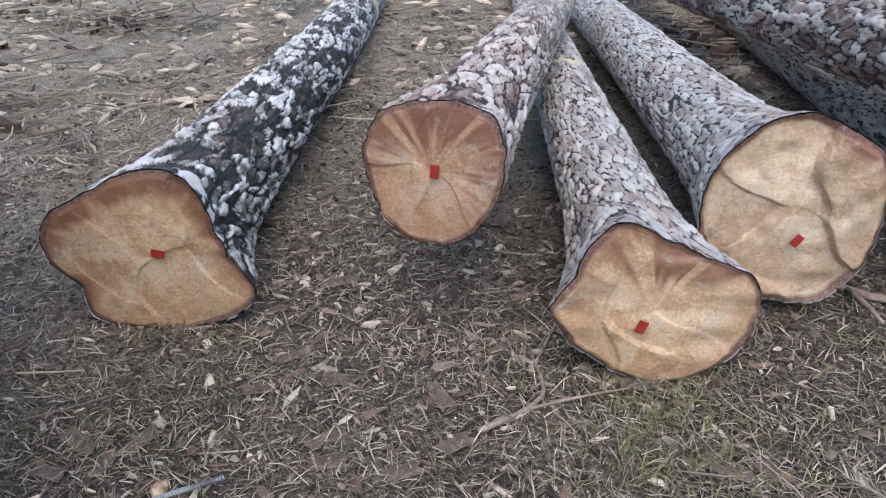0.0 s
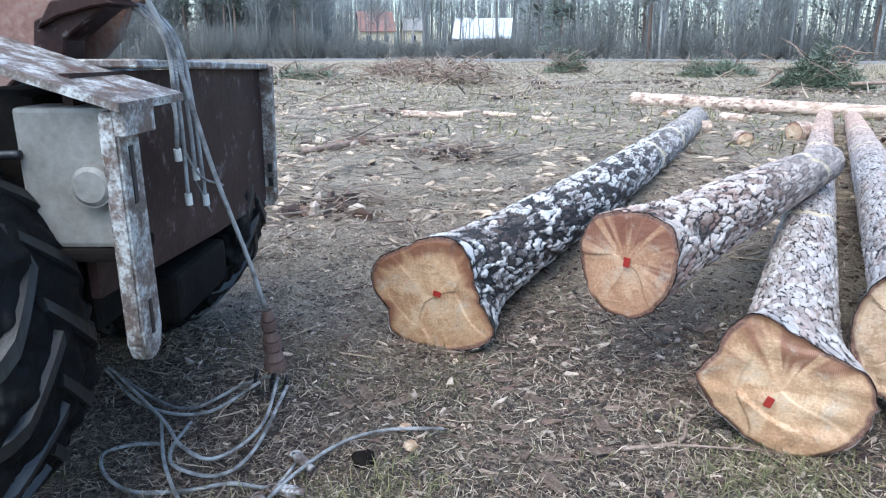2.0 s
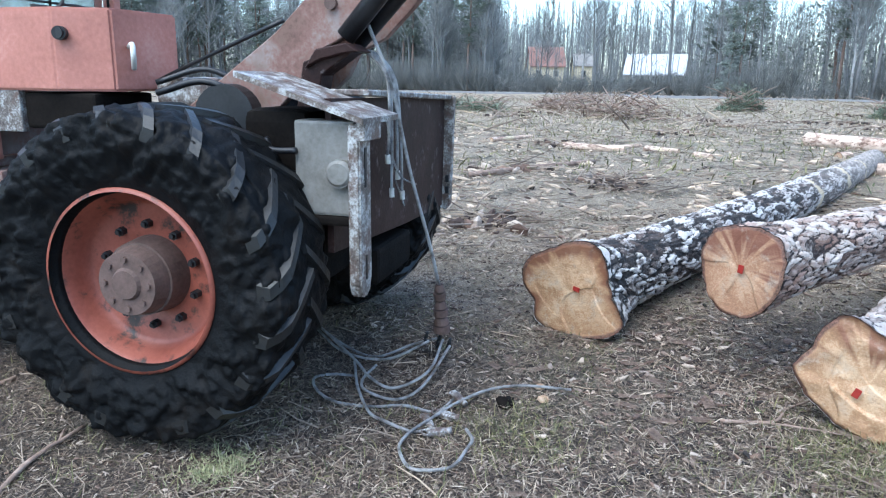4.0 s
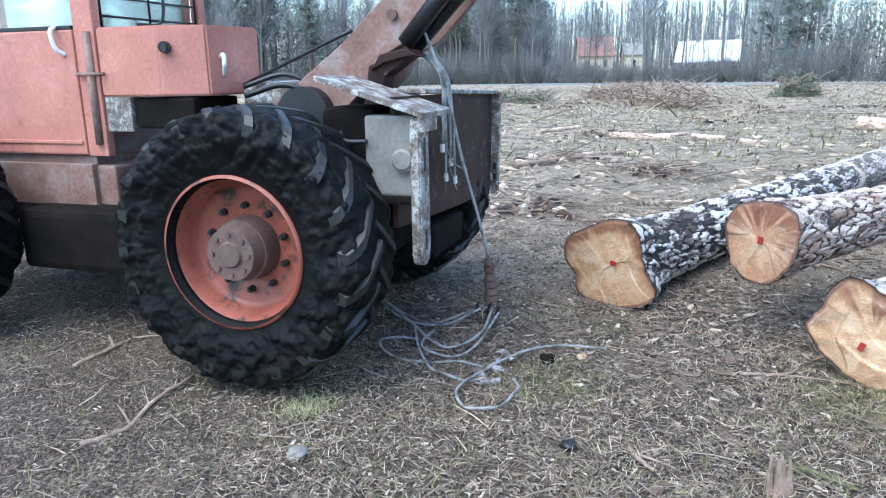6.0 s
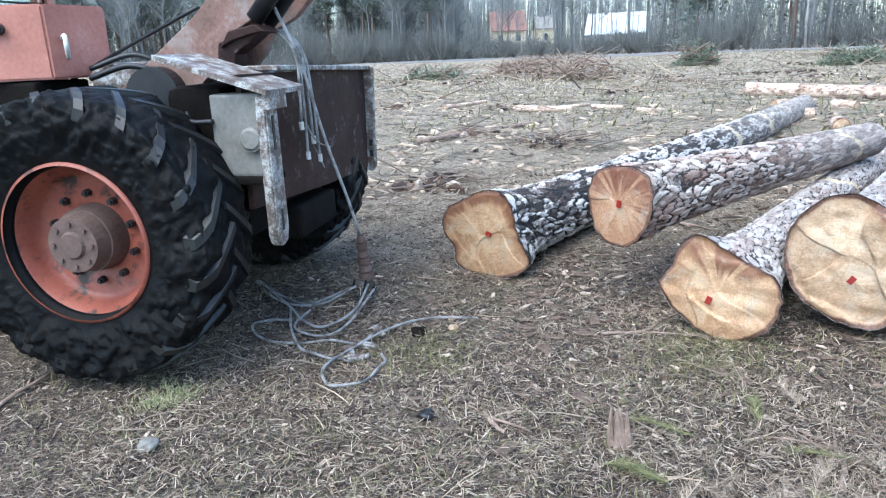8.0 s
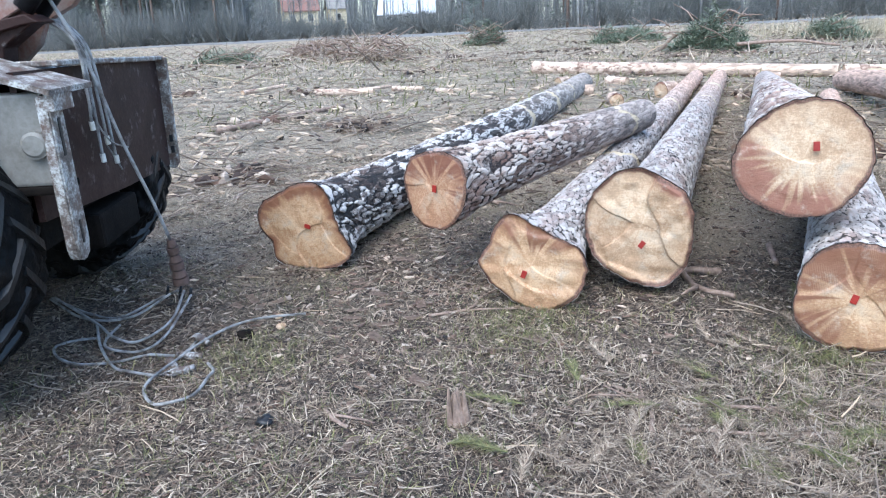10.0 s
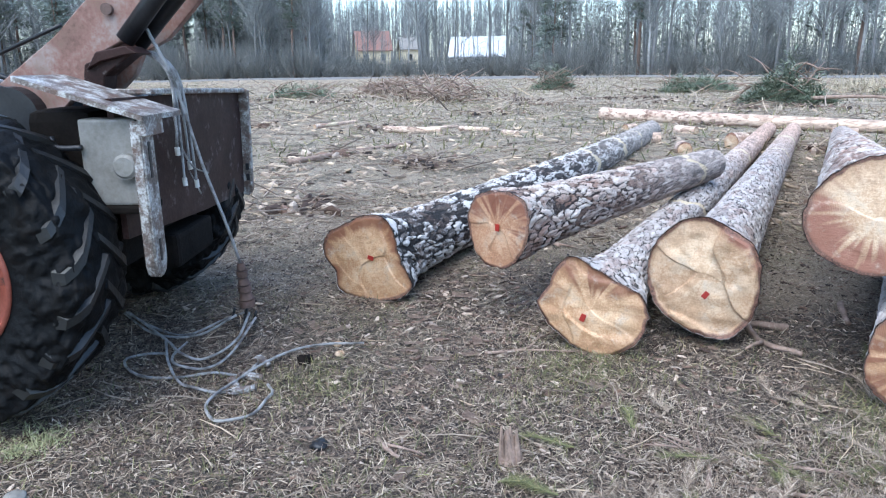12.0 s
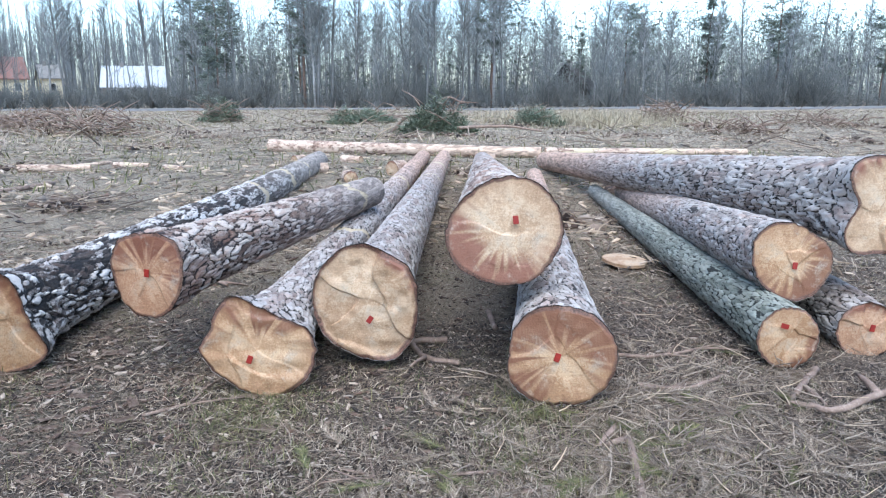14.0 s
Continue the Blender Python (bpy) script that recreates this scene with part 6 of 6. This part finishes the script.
# undergrowth and the deeper wood
verts, faces = [], []
r = random.Random(31)
for _ in range(9000):
    p, n = edge_point(r.random())
    p = p + n * r.uniform(0.5, 22)
    h = r.uniform(0.5, 1.0) * r.uniform(0.8, 4.2)
    d = Vector((r.gauss(0, 0.5), r.gauss(0, 0.5), 1)) * h
    tube_data([p, p + d * 0.5 + Vector((r.gauss(0, 0.3), r.gauss(0, 0.3), 0)), p + d], [0.022, 0.014, 0.006], 3, verts, faces, False)
    for _ in range(6):
        s = p + d * r.uniform(0.2, 0.8)
        t = s + Vector((r.gauss(0, 0.7), r.gauss(0, 0.7), r.gauss(0.3, 0.5)))
        tube_data([s, t], [0.013, 0.006], 3, verts, faces, False)
# rounded thickets of willow at the edge
for _ in range(110):
    p, n = edge_point(r.uniform(0.3, 0.95))
    ang = math.degrees(math.atan2(p.y + 0.2, p.x - 2.5)) % 360
    p = p + n * r.uniform(1.0, 7)
    tall = r.uniform(1.5, 3.0) if 153 < ang < 168 else r.uniform(2.2, 6.5)
    for _ in range(70):
        a, q = r.uniform(0, 6.3), r.random() ** 0.5
        d = Vector((math.cos(a) * q * 0.55, math.sin(a) * q * 0.55, 1 - 0.35 * q * q)) * tall * r.uniform(0.75, 1.05)
        tube_data([p, p + d * 0.5 + Vector((d.x, d.y, 0)) * 0.15, p + d], [0.025, 0.016, 0.006], 3, verts, faces, False)
        for _ in range(5):
            b = p + d * r.uniform(0.35, 0.95)
            tube_data([b, b + Vector((r.gauss(0, 0.3), r.gauss(0, 0.3), r.uniform(0.2, 0.8)))], [0.012, 0.006], 3, verts, faces, False)
tagged(new("undergrowth", mesh_from("undergrowth", verts, faces, M["thicket"])), "leafless brush under the trees", "undergrowth", kind="stuff")
verts, faces = [], []
for _ in range(5200):
    p, n = edge_point(r.random())
    p = p + n * r.uniform(14, 85)
    ang = math.degrees(math.atan2(p.y + 0.2, p.x - 2.5)) % 360
    if 153 < ang < 168 and (p - Vector((2.5, -0.2, 0))).length < 149 and r.random() < 0.85:
        continue
    h = r.uniform(8, 17) * (0.85 if ang < 128 else 1)
    d = Vector((r.gauss(0, 0.05), r.gauss(0, 0.05), 1)) * h
    tube_data([p, p + d * 0.5, p + d], [0.07, 0.045, 0.006], 4, verts, faces, False)
    for _ in range(30):
        s = p + d * r.uniform(0.12, 1.0)
        t = s + Vector((r.gauss(0, 0.9), r.gauss(0, 0.9), r.uniform(0.2, 1.7)))
        tube_data([s, t], [0.018, 0.006], 3, verts, faces, False)
tagged(new("far_wood", mesh_from("far_wood", verts, faces, M["hazed_twig"])), "deep grey mass of leafless wood behind", "wood", kind="stuff")
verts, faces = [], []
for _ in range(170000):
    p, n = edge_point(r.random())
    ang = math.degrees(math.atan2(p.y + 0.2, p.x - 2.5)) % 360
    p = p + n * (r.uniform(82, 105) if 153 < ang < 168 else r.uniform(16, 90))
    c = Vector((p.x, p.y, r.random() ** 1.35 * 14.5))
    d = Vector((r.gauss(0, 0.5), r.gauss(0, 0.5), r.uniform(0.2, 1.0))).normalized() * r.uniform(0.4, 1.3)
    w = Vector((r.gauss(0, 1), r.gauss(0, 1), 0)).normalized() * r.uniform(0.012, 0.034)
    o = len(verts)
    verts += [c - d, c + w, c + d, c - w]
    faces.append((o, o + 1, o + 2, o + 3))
tagged(new("far_brush", mesh_from("far_brush", verts, faces, M["hazed_twig"])), "tangled grey branches deep in the wood", "wood", kind="stuff")
verts, faces = [], []
for _ in range(420):
    p = at_view(r.uniform(150, 171), r.uniform(163, 200))
    h = r.uniform(13, 22)
    d = Vector((r.gauss(0, 0.04), r.gauss(0, 0.04), 1)) * h
    tube_data([p, p + d * 0.5, p + d], [0.14, 0.1, 0.03], 4, verts, faces, False)
    for _ in range(90):
        c = p + d * r.uniform(0.05, 0.97)
        e = Vector((r.gauss(0, 0.6), r.gauss(0, 0.6), r.uniform(0.2, 1.0))).normalized() * r.uniform(0.5, 2.2)
        w = Vector((r.gauss(0, 1), r.gauss(0, 1), 0)).normalized() * r.uniform(0.02, 0.06)
        o = len(verts)
        verts += [c - e * 0.3, c + w, c + e, c - w]
        faces.append((o, o + 1, o + 2, o + 3))
tagged(new("far_wood", mesh_from("far_wood", verts, faces, M["hazed_twig"])), "grey leafless wood behind the houses", "wood", kind="stuff")
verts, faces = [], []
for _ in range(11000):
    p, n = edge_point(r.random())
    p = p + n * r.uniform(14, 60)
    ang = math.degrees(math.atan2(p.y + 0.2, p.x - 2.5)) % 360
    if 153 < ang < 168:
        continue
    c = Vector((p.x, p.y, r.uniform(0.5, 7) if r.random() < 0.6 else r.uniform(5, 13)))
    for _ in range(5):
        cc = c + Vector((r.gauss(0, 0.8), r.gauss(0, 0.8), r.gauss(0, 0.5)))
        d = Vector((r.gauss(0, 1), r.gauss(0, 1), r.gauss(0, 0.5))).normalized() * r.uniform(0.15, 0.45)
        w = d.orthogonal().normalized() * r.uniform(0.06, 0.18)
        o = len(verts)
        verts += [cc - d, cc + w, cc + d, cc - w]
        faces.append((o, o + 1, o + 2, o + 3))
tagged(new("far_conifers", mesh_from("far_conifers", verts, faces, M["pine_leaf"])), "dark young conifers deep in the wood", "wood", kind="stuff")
